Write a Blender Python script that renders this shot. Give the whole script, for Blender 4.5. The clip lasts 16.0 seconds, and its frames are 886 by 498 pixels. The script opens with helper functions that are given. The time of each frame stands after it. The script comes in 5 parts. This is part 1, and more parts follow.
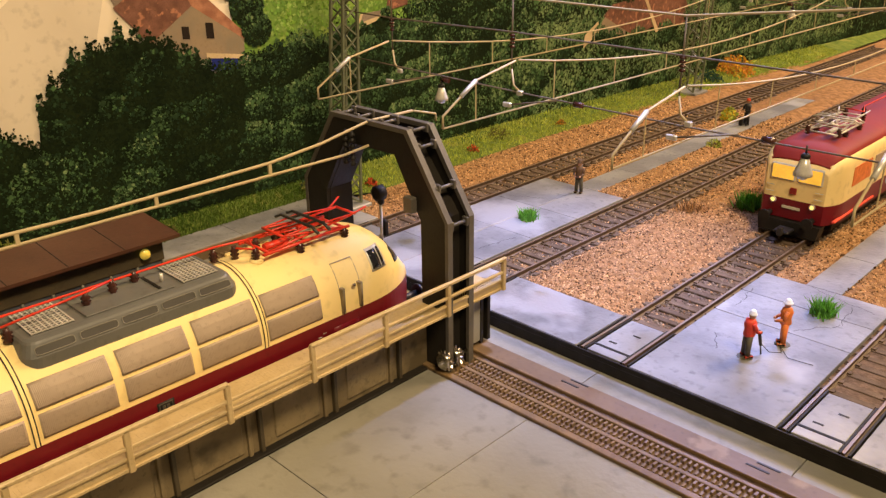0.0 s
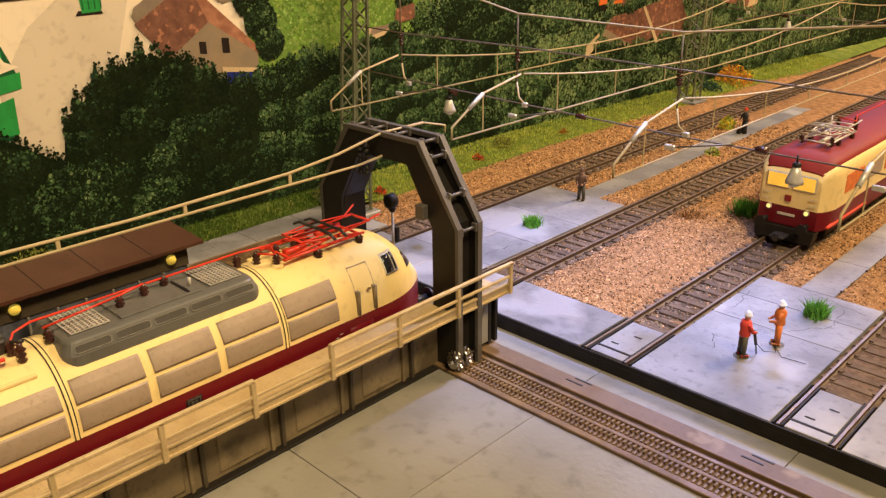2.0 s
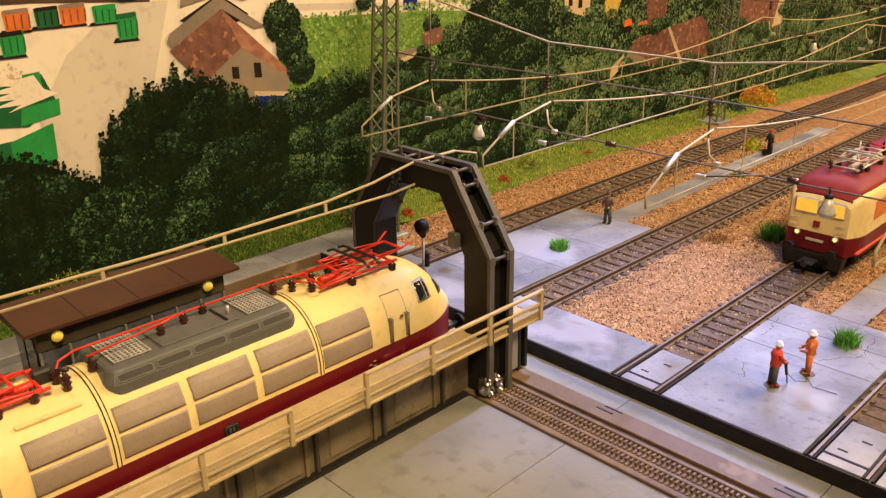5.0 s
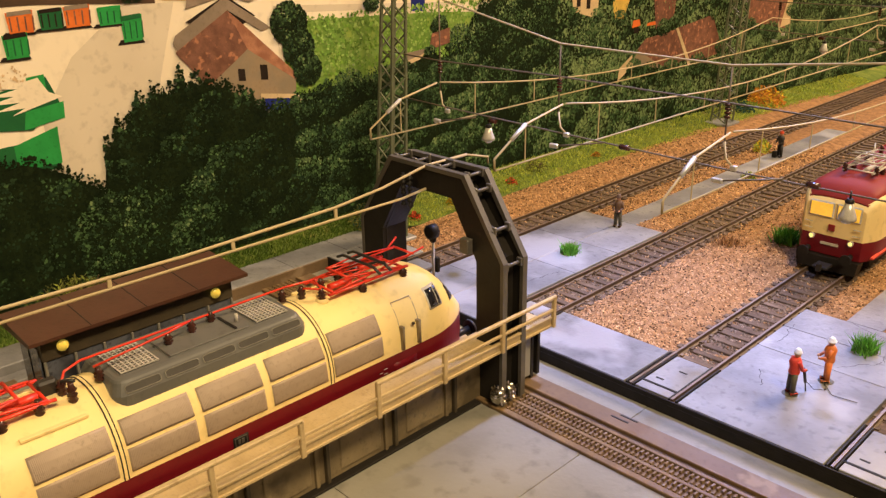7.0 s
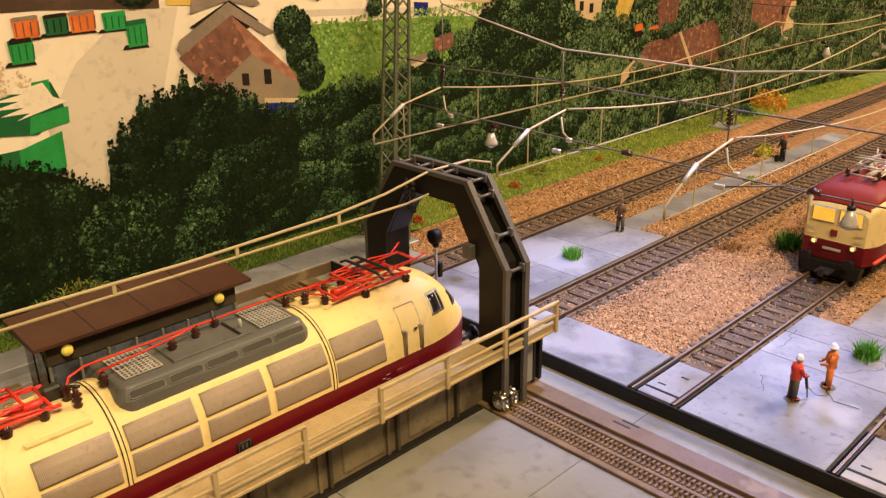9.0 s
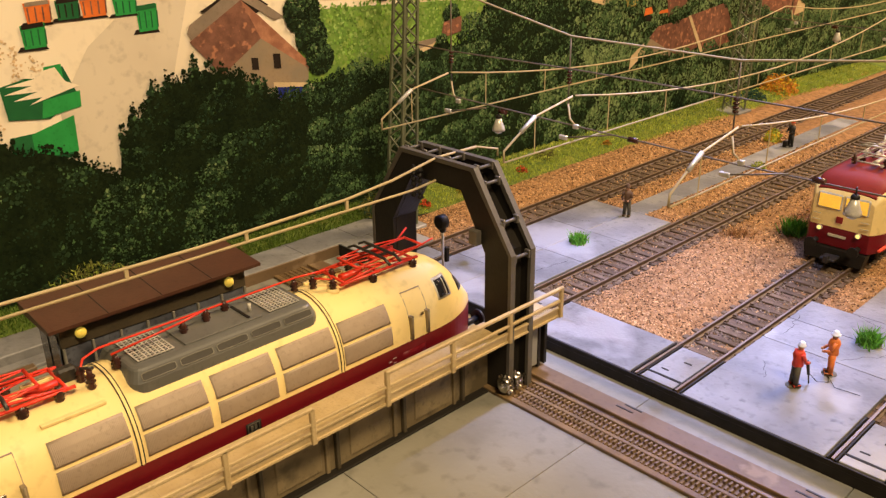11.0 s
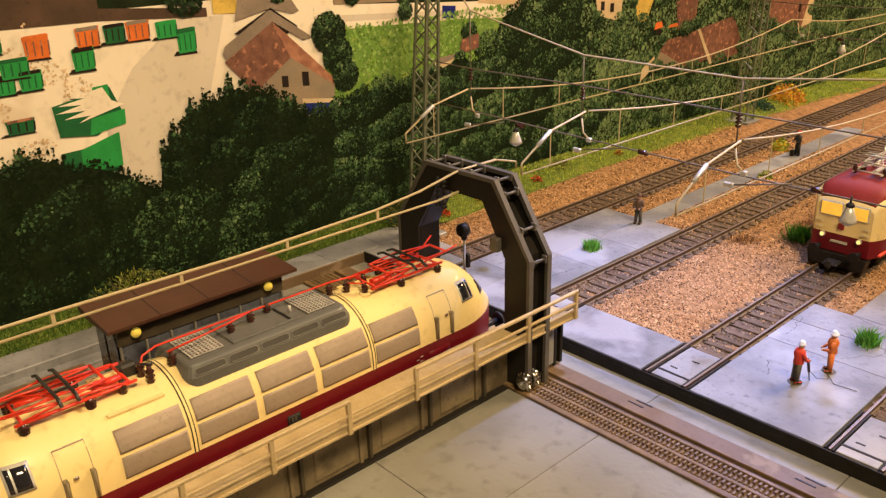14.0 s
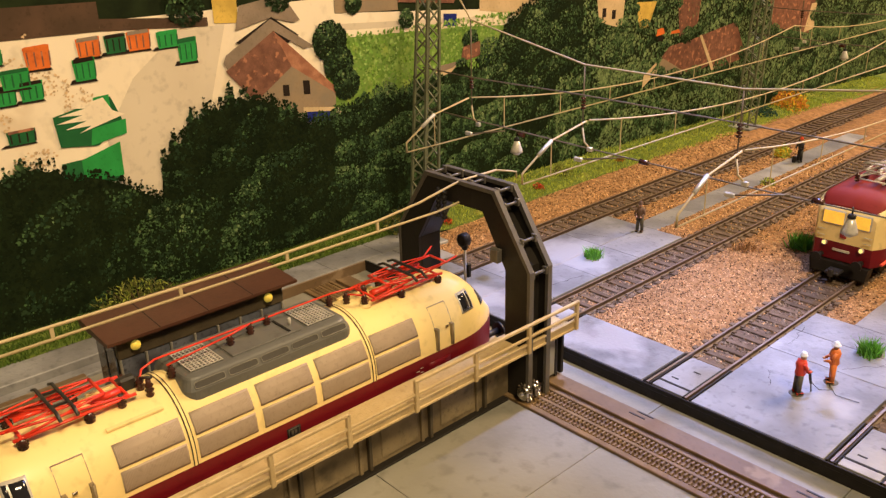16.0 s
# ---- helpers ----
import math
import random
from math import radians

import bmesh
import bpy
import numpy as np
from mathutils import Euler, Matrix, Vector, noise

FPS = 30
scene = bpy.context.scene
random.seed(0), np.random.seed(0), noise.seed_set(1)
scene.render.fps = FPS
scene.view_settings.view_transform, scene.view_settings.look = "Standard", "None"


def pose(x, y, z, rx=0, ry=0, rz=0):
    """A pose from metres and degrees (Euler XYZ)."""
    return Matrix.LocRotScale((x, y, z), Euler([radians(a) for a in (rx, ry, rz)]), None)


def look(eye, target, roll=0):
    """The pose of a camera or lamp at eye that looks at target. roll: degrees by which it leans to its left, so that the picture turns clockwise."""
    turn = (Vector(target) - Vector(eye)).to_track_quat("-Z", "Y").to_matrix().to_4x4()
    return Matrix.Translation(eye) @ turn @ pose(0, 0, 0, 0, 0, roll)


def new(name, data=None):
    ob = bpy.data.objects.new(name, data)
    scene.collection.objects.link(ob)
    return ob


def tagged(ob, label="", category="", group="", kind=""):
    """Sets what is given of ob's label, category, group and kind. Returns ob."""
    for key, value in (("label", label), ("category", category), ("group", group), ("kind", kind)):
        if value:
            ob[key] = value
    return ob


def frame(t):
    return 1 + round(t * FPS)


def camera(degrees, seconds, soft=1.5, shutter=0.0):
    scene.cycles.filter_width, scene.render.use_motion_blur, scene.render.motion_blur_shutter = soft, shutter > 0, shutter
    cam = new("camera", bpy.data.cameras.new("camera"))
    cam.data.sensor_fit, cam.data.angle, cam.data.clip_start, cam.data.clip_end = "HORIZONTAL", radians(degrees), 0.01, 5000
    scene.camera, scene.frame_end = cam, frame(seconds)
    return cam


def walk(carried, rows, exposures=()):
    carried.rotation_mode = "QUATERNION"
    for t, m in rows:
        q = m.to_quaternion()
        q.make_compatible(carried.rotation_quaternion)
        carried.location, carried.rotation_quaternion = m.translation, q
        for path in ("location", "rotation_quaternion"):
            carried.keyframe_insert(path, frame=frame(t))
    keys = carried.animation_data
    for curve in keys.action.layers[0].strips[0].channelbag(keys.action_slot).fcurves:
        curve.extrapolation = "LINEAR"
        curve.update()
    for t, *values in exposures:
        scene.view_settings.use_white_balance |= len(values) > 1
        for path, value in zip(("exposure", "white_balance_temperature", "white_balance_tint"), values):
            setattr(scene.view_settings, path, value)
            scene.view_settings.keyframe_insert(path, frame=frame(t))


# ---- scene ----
import collections

cam = camera(55.63, 16.0, soft=1.35)
# seconds; eye in millimetres; turn in degrees
PATH = [
    (0.0, 133.18, -212.22, 142.30, 67.141, 0.546, 44.027),
    (0.5, 136.99, -213.88, 144.41, 67.226, 0.619, 44.021),
    (1.0, 138.45, -216.67, 146.56, 67.464, 0.767, 43.990),
    (1.5, 138.82, -219.54, 146.44, 67.605, 0.799, 44.055),
    (2.0, 140.44, -223.80, 147.10, 67.647, 0.745, 44.063),
    (2.5, 139.96, -226.27, 148.23, 67.763, 0.747, 44.116),
    (3.0, 140.29, -227.94, 150.45, 67.943, 0.832, 44.277),
    (3.5, 140.34, -228.41, 151.57, 68.119, 0.879, 44.582),
    (4.0, 139.42, -229.12, 152.30, 68.262, 0.857, 44.869),
    (6.5, 132.91, -225.52, 154.50, 68.488, 0.814, 45.479),
    (7.0, 130.83, -226.27, 153.24, 68.470, 0.904, 45.367),
    (7.5, 129.94, -224.94, 154.04, 68.547, 0.928, 45.368),
    (8.0, 129.66, -225.38, 153.83, 68.576, 0.850, 45.424),
    (10.5, 133.72, -227.46, 157.50, 67.985, 0.951, 46.126),
    (11.0, 133.50, -227.91, 157.83, 67.258, 0.746, 46.245),
    (11.5, 133.82, -231.99, 159.52, 66.948, 0.744, 46.407),
    (12.0, 136.35, -234.84, 160.65, 67.013, 0.949, 46.469),
    (12.5, 139.28, -237.05, 161.91, 67.135, 1.115, 46.574),
    (13.0, 142.53, -238.48, 163.80, 67.394, 1.211, 46.664),
    (13.5, 145.93, -241.96, 164.82, 67.549, 1.221, 46.729),
    (14.0, 145.70, -244.39, 165.92, 67.777, 1.275, 46.986),
    (14.5, 145.56, -244.18, 168.15, 68.010, 1.261, 47.136),
    (15.0, 145.63, -243.42, 168.75, 68.159, 1.315, 47.326),
    (15.5, 145.81, -242.78, 168.23, 68.103, 1.370, 47.290),
    (16.0, 145.25, -242.50, 168.48, 67.967, 1.388, 47.168),
]
walk(cam, [(t, pose(x / 1000, y / 1000, z / 1000, rx, ry, rz)) for t, x, y, z, rx, ry, rz in PATH])
MM = 0.001
DX = -0.5       # the bridge stands in line with the second track, millimetres

# ---------------------------------------------------------------- light
world = bpy.data.worlds.new("room_air")
scene.world = world
world.use_nodes = True
world.node_tree.nodes["Background"].inputs[0].default_value = (0.9, 0.68, 0.42, 1)
world.node_tree.nodes["Background"].inputs[1].default_value = 0.012
scene.view_settings.exposure = 0.0


def area_lamp(name, eye, target, size, size_y, power, colour):
    data = bpy.data.lights.new(name, "AREA")
    data.shape, data.size, data.size_y, data.energy, data.color = "RECTANGLE", size, size_y, power, colour
    ob = new(name, data)
    ob.matrix_world = look(eye, target)
    return tagged(ob, "unseen lamp added above the model layout", "ceiling lamp", kind="structure")


area_lamp("warm_ceiling_lamp", (0.74, -0.32, 1.16), (-0.06, 0.0, 0), 0.3, 0.22, 22.0, (1.0, 0.755, 0.445))
# Added fill light for the far tracks and the backdrop's right end.
area_lamp("warm_track_lamp", (0.3, 1.1, 0.96), (-0.12, 0.5, 0.02), 0.4, 0.25, 26.0, (1.0, 0.68, 0.36))
# Unseen cool source, placed where the glossy slabs mirror it as bluish sheen.
area_lamp("cool_ceiling_lamp", (-0.27, 0.85, 0.60), (0.0, 0.03, 0), 0.36, 0.17, 4.6, (0.36, 0.44, 1.0))

cool = bpy.data.lights.new("cool_spot", "SPOT")
cool.energy, cool.color, cool.spot_size, cool.spot_blend, cool.shadow_soft_size = 36.0, (0.37, 0.45, 1.0), radians(23), 0.9, 0.02
cool_ob = new("cool_spot", cool)
cool_ob.matrix_world = look((-0.04, 0.17, 0.62), (-0.045, 0.045, 0))
tagged(cool_ob, "cool white spot lamp above the track ends", "spot lamp", kind="structure")

# ---------------------------------------------------------------- materials


def material(name, colour, rough=0.6, metal=0.0, second=None, scale=300.0, detail=4.0, bump=0.0, bump_scale=None, island=0.0,
             spot=None, spot_scale=60.0, spot_at=0.6, emit=0.0, per_object=0.0, spec=0.5, coat=0.0, alpha=1.0):
    m = bpy.data.materials.new(name)
    m.use_nodes = True
    nt = m.node_tree
    b = nt.nodes["Principled BSDF"]
    b.inputs["Roughness"].default_value, b.inputs["Metallic"].default_value = rough, metal
    b.inputs["Specular IOR Level"].default_value = spec
    b.inputs["Coat Weight"].default_value = coat
    geo = nt.nodes.new("ShaderNodeNewGeometry")

    def noise_node(sc, det=detail):
        n = nt.nodes.new("ShaderNodeTexNoise")
        n.inputs["Scale"].default_value, n.inputs["Detail"].default_value = sc, det
        nt.links.new(geo.outputs["Position"], n.inputs["Vector"])
        return n

    def mix(fac, a, c2, how="MIX"):
        x = nt.nodes.new("ShaderNodeMix")
        x.data_type, x.blend_type = "RGBA", how
        for sock, val in ((0, fac), (6, a), (7, c2)):
            if hasattr(val, "links"):
                nt.links.new(val, x.inputs[sock])
            elif sock == 0:
                x.inputs[0].default_value = val
            else:
                x.inputs[sock].default_value = (*val, 1)
        return x.outputs[2]

    def ramp(src, lo, hi):
        r = nt.nodes.new("ShaderNodeMapRange")
        r.inputs[1].default_value, r.inputs[2].default_value = lo, hi
        nt.links.new(src, r.inputs[0])
        return r.outputs[0]

    second = second or tuple(v * 0.72 for v in colour)
    n1 = noise_node(scale)
    out = mix(ramp(n1.outputs[0], 0.35, 0.65), colour, second)
    n2 = noise_node(scale * 9, 3.0)
    out = mix(ramp(n2.outputs[0], 0.55, 0.8), out, tuple(v * 0.8 for v in second))
    if spot:
        n3 = noise_node(spot_scale)
        out = mix(ramp(n3.outputs[0], spot_at, spot_at + 0.08), out, spot)
    if island or per_object:
        if island:
            rnd = geo.outputs["Random Per Island"]
        else:
            rnd = nt.nodes.new("ShaderNodeObjectInfo").outputs["Random"]
        amount = island or per_object
        r = nt.nodes.new("ShaderNodeMapRange")
        r.inputs[3].default_value, r.inputs[4].default_value = 1 - amount, 1 + amount
        nt.links.new(rnd, r.inputs[0])
        h = nt.nodes.new("ShaderNodeHueSaturation")
        nt.links.new(r.outputs[0], h.inputs["Value"])
        nt.links.new(out, h.inputs["Color"])
        out = h.outputs[0]
    nt.links.new(out, b.inputs["Base Color"])
    rr = nt.nodes.new("ShaderNodeMapRange")
    rr.inputs[3].default_value, rr.inputs[4].default_value = max(0.03, rough - 0.1), min(1, rough + 0.1)
    nt.links.new(n1.outputs[0], rr.inputs[0])
    nt.links.new(rr.outputs[0], b.inputs["Roughness"])
    if bump:
        bn = noise_node(bump_scale or scale * 6)
        bp = nt.nodes.new("ShaderNodeBump")
        bp.inputs["Strength"].default_value, bp.inputs["Distance"].default_value = min(1.0, bump), 0.0005
        nt.links.new(bn.outputs[0], bp.inputs["Height"])
        nt.links.new(bp.outputs[0], b.inputs["Normal"])
    if emit:
        b.inputs["Emission Color"].default_value = (*colour, 1)
        b.inputs["Emission Strength"].default_value = emit
    return m


M = {}
# Pale bluish spots paint a mottled sheen; the darker tone is staining.
M["concrete"] = material("grey concrete", (0.27, 0.27, 0.275), 0.42, second=(0.14, 0.14, 0.145), scale=34, bump=0.3, bump_scale=700,
                         spot=(0.33, 0.33, 0.345), spot_scale=22, spot_at=0.53, per_object=0.1)
M["pit"] = material("worn grey floor plate", (0.265, 0.255, 0.215), 0.36, second=(0.19, 0.182, 0.152), scale=18, bump=0.25, bump_scale=500,
                    spot=(0.19, 0.18, 0.148), spot_scale=40, spot_at=0.6, per_object=0.04)
M["black"] = material("black plastic", (0.02, 0.018, 0.016), 0.5, scale=200, bump=0.1, spec=0.18)
M["gap"] = material("dark joint", (0.03, 0.028, 0.026), 0.8, scale=200, spec=0.18)
M["brown"] = material("brown plastic", (0.155, 0.102, 0.055), 0.45, second=(0.12, 0.078, 0.042), scale=60, bump=0.15, spot=(0.22, 0.16, 0.1), spot_scale=90)
M["rack"] = material("rack plastic", (0.2, 0.13, 0.06), 0.4, second=(0.13, 0.084, 0.04), scale=120, bump=0.1)
M["arch"] = material("dark grey brown plastic", (0.021, 0.018, 0.0145), 0.42, second=(0.016, 0.014, 0.0115), scale=80, bump=0.12, bump_scale=900, spec=0.18)
M["arch_edge"] = material("worn grey brown edge", (0.105, 0.093, 0.076), 0.4, scale=150, bump=0.1)
M["beige"] = material("beige plastic", (0.5, 0.38, 0.2), 0.45, second=(0.42, 0.31, 0.15), scale=120, bump=0.1, spot=(0.3, 0.21, 0.1), spot_scale=150, spot_at=0.66)
M["girder"] = material("dirty olive beige plate", (0.26, 0.2, 0.11), 0.5, second=(0.16, 0.12, 0.065), scale=70, bump=0.15, spot=(0.1, 0.075, 0.04), spot_scale=60)
M["cream"] = material("cream enamel", (0.84, 0.66, 0.29), 0.4, second=(0.8, 0.62, 0.265), scale=30, coat=0.08, spec=0.4)
M["red"] = material("dark red enamel", (0.15, 0.006, 0.012), 0.42, second=(0.125, 0.005, 0.01), scale=40, spec=0.3)
M["redroof"] = material("faded red roof", (0.2, 0.02, 0.016), 0.6, second=(0.25, 0.03, 0.026), scale=60, spec=0.18)
M["grille"] = material("grey louvre", (0.39, 0.305, 0.225), 0.55, second=(0.35, 0.27, 0.2), scale=100, metal=0.1)
M["hood"] = material("grey roof paint", (0.125, 0.124, 0.112), 0.42, second=(0.105, 0.104, 0.094), scale=60, bump=0.05)
M["glass"] = material("dark window", (0.02, 0.02, 0.025), 0.08, scale=100)
M["chrome"] = material("bright metal", (0.7, 0.66, 0.58), 0.22, metal=1.0, scale=300)
M["slot"] = material("dusty grey slot", (0.05, 0.046, 0.038), 0.6, scale=200)
M["rim"] = material("rubbed grey rim", (0.24, 0.225, 0.185), 0.45, scale=200)
# Pale bluish patches in the pane colour imitate reflections.
M["cabin_glass"] = material("grey cabin window", (0.13, 0.14, 0.17), 0.06, second=(0.03, 0.03, 0.036), scale=70)
M["silver"] = material("silver grate", (0.62, 0.59, 0.52), 0.35, metal=0.25, scale=300)
M["panto"] = material("bright red lacquer", (0.72, 0.045, 0.015), 0.35, second=(0.6, 0.03, 0.012), scale=200)
M["insul"] = material("brown insulator", (0.055, 0.018, 0.012), 0.25, scale=300)
M["darkmetal"] = material("dark metal", (0.04, 0.036, 0.032), 0.4, metal=0.3, scale=300)
M["roofbrown"] = material("red brown roof", (0.075, 0.03, 0.017), 0.42, second=(0.06, 0.024, 0.014), scale=60, bump=0.1, bump_scale=900)
M["cabin"] = material("olive brown cabin wall", (0.075, 0.058, 0.032), 0.5, second=(0.055, 0.042, 0.024), scale=120, bump=0.12)
M["seat"] = material("pale cabin interior", (0.3, 0.33, 0.36), 0.6, scale=100)
M["amber"] = material("yellow beacon lens", (0.9, 0.66, 0.1), 0.15, scale=300, coat=0.6, emit=0.22)
M["rail"] = material("rusty rail side", (0.1, 0.062, 0.038), 0.6, second=(0.065, 0.04, 0.025), scale=300)
M["railtop"] = material("worn rail head", (0.2, 0.14, 0.095), 0.4, metal=0.5, second=(0.25, 0.18, 0.12), scale=150)
M["sleeper"] = material("dark brown sleeper", (0.15, 0.105, 0.07), 0.7, second=(0.095, 0.065, 0.043), scale=200, bump=0.3, per_object=0.2, spec=0.18)
M["ballast"] = material("buff ballast", (0.36, 0.2, 0.09), 0.9, second=(0.2, 0.105, 0.045), scale=260, bump=0.9, bump_scale=900, spot=(0.12, 0.065, 0.035), spot_scale=420, spot_at=0.6, spec=0.18)
M["stone"] = material("buff ballast stone", (0.52, 0.32, 0.16), 0.85, second=(0.26, 0.13, 0.055), scale=300, island=0.85, spec=0.12)
M["stone_dark"] = material("dark brown ballast stone", (0.12, 0.065, 0.03), 0.85, second=(0.06, 0.034, 0.018), scale=300, island=0.5, spec=0.12)
M["stone_pale"] = material("pale ballast stone", (0.62, 0.42, 0.24), 0.85, second=(0.48, 0.3, 0.16), scale=300, island=0.3, spec=0.12)
M["stone_grey"] = material("grey track stone", (0.3, 0.24, 0.18), 0.85, second=(0.17, 0.13, 0.095), scale=300, island=0.6, spec=0.12)
M["trackbed"] = material("stained trackbed", (0.17, 0.115, 0.08), 0.9, second=(0.09, 0.06, 0.042), scale=350, bump=0.9, bump_scale=900, spec=0.18)
M["tuft"] = material("bright tuft fibre", (0.14, 0.42, 0.05), 0.8, second=(0.1, 0.3, 0.03), scale=80, island=0.4)
M["grass"] = material("grass fibre", (0.1, 0.155, 0.022), 0.8, second=(0.055, 0.105, 0.014), scale=40, island=0.45, spec=0.18)
M["turf"] = material("turf", (0.15, 0.19, 0.035), 0.9, second=(0.08, 0.125, 0.02), scale=120, bump=0.8, spot=(0.2, 0.2, 0.05), spot_scale=70, spec=0.18)
M["lime"] = material("lime grass fibre", (0.46, 0.5, 0.07), 0.8, second=(0.33, 0.42, 0.05), scale=60, island=0.4)
M["olive"] = material("olive leaf", (0.2, 0.2, 0.04), 0.8, second=(0.12, 0.13, 0.025), scale=100, island=0.5)
M["orange"] = material("orange leaf", (0.62, 0.26, 0.02), 0.8, second=(0.5, 0.18, 0.015), scale=100, island=0.35)
M["scarlet"] = material("scarlet flower", (0.7, 0.08, 0.02), 0.8, second=(0.5, 0.05, 0.015), scale=100, island=0.35)
M["yellow"] = material("yellow flower", (0.75, 0.5, 0.02), 0.8, second=(0.6, 0.38, 0.015), scale=100, island=0.35)
M["deep"] = material("deep green leaf", (0.02, 0.09, 0.05), 0.8, second=(0.015, 0.06, 0.035), scale=100, island=0.4)
M["mast"] = material("green grey mast paint", (0.13, 0.15, 0.085), 0.5, second=(0.1, 0.11, 0.065), scale=200)
M["wire"] = material("tan wire", (0.5, 0.4, 0.23), 0.5, spec=0.25, second=(0.45, 0.36, 0.2), scale=300)
M["darkwire"] = material("dark wire", (0.15, 0.115, 0.075), 0.5, metal=0.0, scale=300)
M["skin"] = material("painted skin", (0.6, 0.32, 0.2), 0.6, scale=400)
M["white"] = material("white paint", (0.8, 0.8, 0.78), 0.5, scale=300, second=(0.74, 0.74, 0.72))
M["vest"] = material("red vest paint", (0.75, 0.06, 0.03), 0.55, scale=400)
M["overall"] = material("orange overall paint", (0.75, 0.2, 0.04), 0.55, scale=400)
M["trousers"] = material("grey green trousers paint", (0.1, 0.09, 0.065), 0.6, scale=400)
M["browncoat"] = material("brown coat paint", (0.13, 0.07, 0.035), 0.6, scale=400)
M["darkcoat"] = material("black coat paint", (0.02, 0.018, 0.02), 0.6, scale=400)
M["wall"] = material("room wall paint", (0.2, 0.17, 0.13), 0.9, scale=3)
M["litglass"] = material("lit cab window", (0.95, 0.55, 0.06), 0.2, scale=200, emit=0.55)
M["headlight"] = material("headlight lens", (1.0, 0.75, 0.2), 0.2, scale=200, emit=1.5)
M["logo"] = material("pale plate", (0.6, 0.56, 0.45), 0.4, scale=300)
# printed picture on the backdrop
P = {}
P["sand"] = material("printed sand yard", (0.83, 0.73, 0.57), 0.75, second=(0.76, 0.66, 0.51), scale=14, spot=(0.67, 0.56, 0.42), spot_scale=30, spot_at=0.58, spec=0.06)
P["lane"] = material("printed lane", (0.64, 0.56, 0.44), 0.75, second=(0.58, 0.5, 0.39), scale=25, spec=0.06)
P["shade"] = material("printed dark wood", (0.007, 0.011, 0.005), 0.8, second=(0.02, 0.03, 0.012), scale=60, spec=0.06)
P["leafa"] = material("printed dark leaves", (0.007, 0.013, 0.005), 0.8, second=(0.012, 0.02, 0.007), scale=70, island=0.3, spec=0.06)
P["leafb"] = material("printed mid leaves", (0.024, 0.046, 0.02), 0.8, second=(0.016, 0.034, 0.016), scale=70, island=0.3, spec=0.06)
P["leafc"] = material("printed bright leaves", (0.064, 0.12, 0.045), 0.8, second=(0.048, 0.095, 0.036), scale=70, island=0.3, spec=0.06)
P["leafd"] = material("printed pale leaves", (0.17, 0.235, 0.1), 0.8, second=(0.12, 0.185, 0.078), scale=70, island=0.45, spec=0.06)
P["meadow"] = material("printed meadow", (0.2, 0.33, 0.07), 0.8, second=(0.13, 0.24, 0.045), scale=45, spot=(0.27, 0.38, 0.08), spot_scale=120, spot_at=0.58, spec=0.06)
P["blade"] = material("printed meadow tufts", (0.14, 0.27, 0.05), 0.8, second=(0.15, 0.28, 0.04), scale=70, island=0.4, spec=0.06)
P["bladeb"] = material("printed pale meadow tufts", (0.27, 0.41, 0.11), 0.8, second=(0.22, 0.34, 0.08), scale=70, island=0.3, spec=0.06)
P["scrub"] = material("printed sand stains", (0.62, 0.45, 0.27), 0.8, second=(0.55, 0.4, 0.24), scale=70, island=0.2, spec=0.06)
P["roof"] = material("printed tile roof", (0.22, 0.105, 0.072), 0.8, second=(0.14, 0.065, 0.045), scale=220, spot=(0.38, 0.17, 0.1), spot_scale=300, spot_at=0.57, spec=0.06)
P["roofsun"] = material("printed sunlit tile roof", (0.42, 0.2, 0.12), 0.8, second=(0.27, 0.12, 0.075), scale=220, spec=0.06)
P["roofgrey"] = material("printed grey roof", (0.27, 0.21, 0.16), 0.8, second=(0.21, 0.165, 0.125), scale=100, spec=0.06)
P["render"] = material("printed house wall", (0.235, 0.19, 0.135), 0.8, second=(0.3, 0.22, 0.14), scale=90, spec=0.06)
P["pale"] = material("printed pale wall", (0.6, 0.46, 0.28), 0.8, second=(0.5, 0.38, 0.22), scale=90, spec=0.06)
P["yellow"] = material("printed yellow wall", (0.65, 0.45, 0.1), 0.8, scale=90, spec=0.06)
P["dark"] = material("printed dark opening", (0.025, 0.018, 0.014), 0.8, scale=90, spec=0.06)
P["green"] = material("printed green container", (0.03, 0.3, 0.07), 0.75, second=(0.025, 0.24, 0.055), scale=90, spec=0.06)
P["greend"] = material("printed dark green container", (0.015, 0.09, 0.035), 0.75, second=(0.02, 0.12, 0.04), scale=90, spec=0.06)
P["orange"] = material("printed orange container", (0.7, 0.17, 0.035), 0.75, second=(0.55, 0.13, 0.03), scale=90, spec=0.06)
P["whitep"] = material("printed white cover", (0.85, 0.75, 0.58), 0.75, second=(0.75, 0.65, 0.5), scale=60, spec=0.06)
P["wallp"] = material("printed dark wall", (0.1, 0.06, 0.04), 0.8, second=(0.07, 0.045, 0.03), scale=60, spec=0.06)
P["blue"] = material("printed blue gate", (0.02, 0.03, 0.2), 0.8, scale=90, spec=0.06)

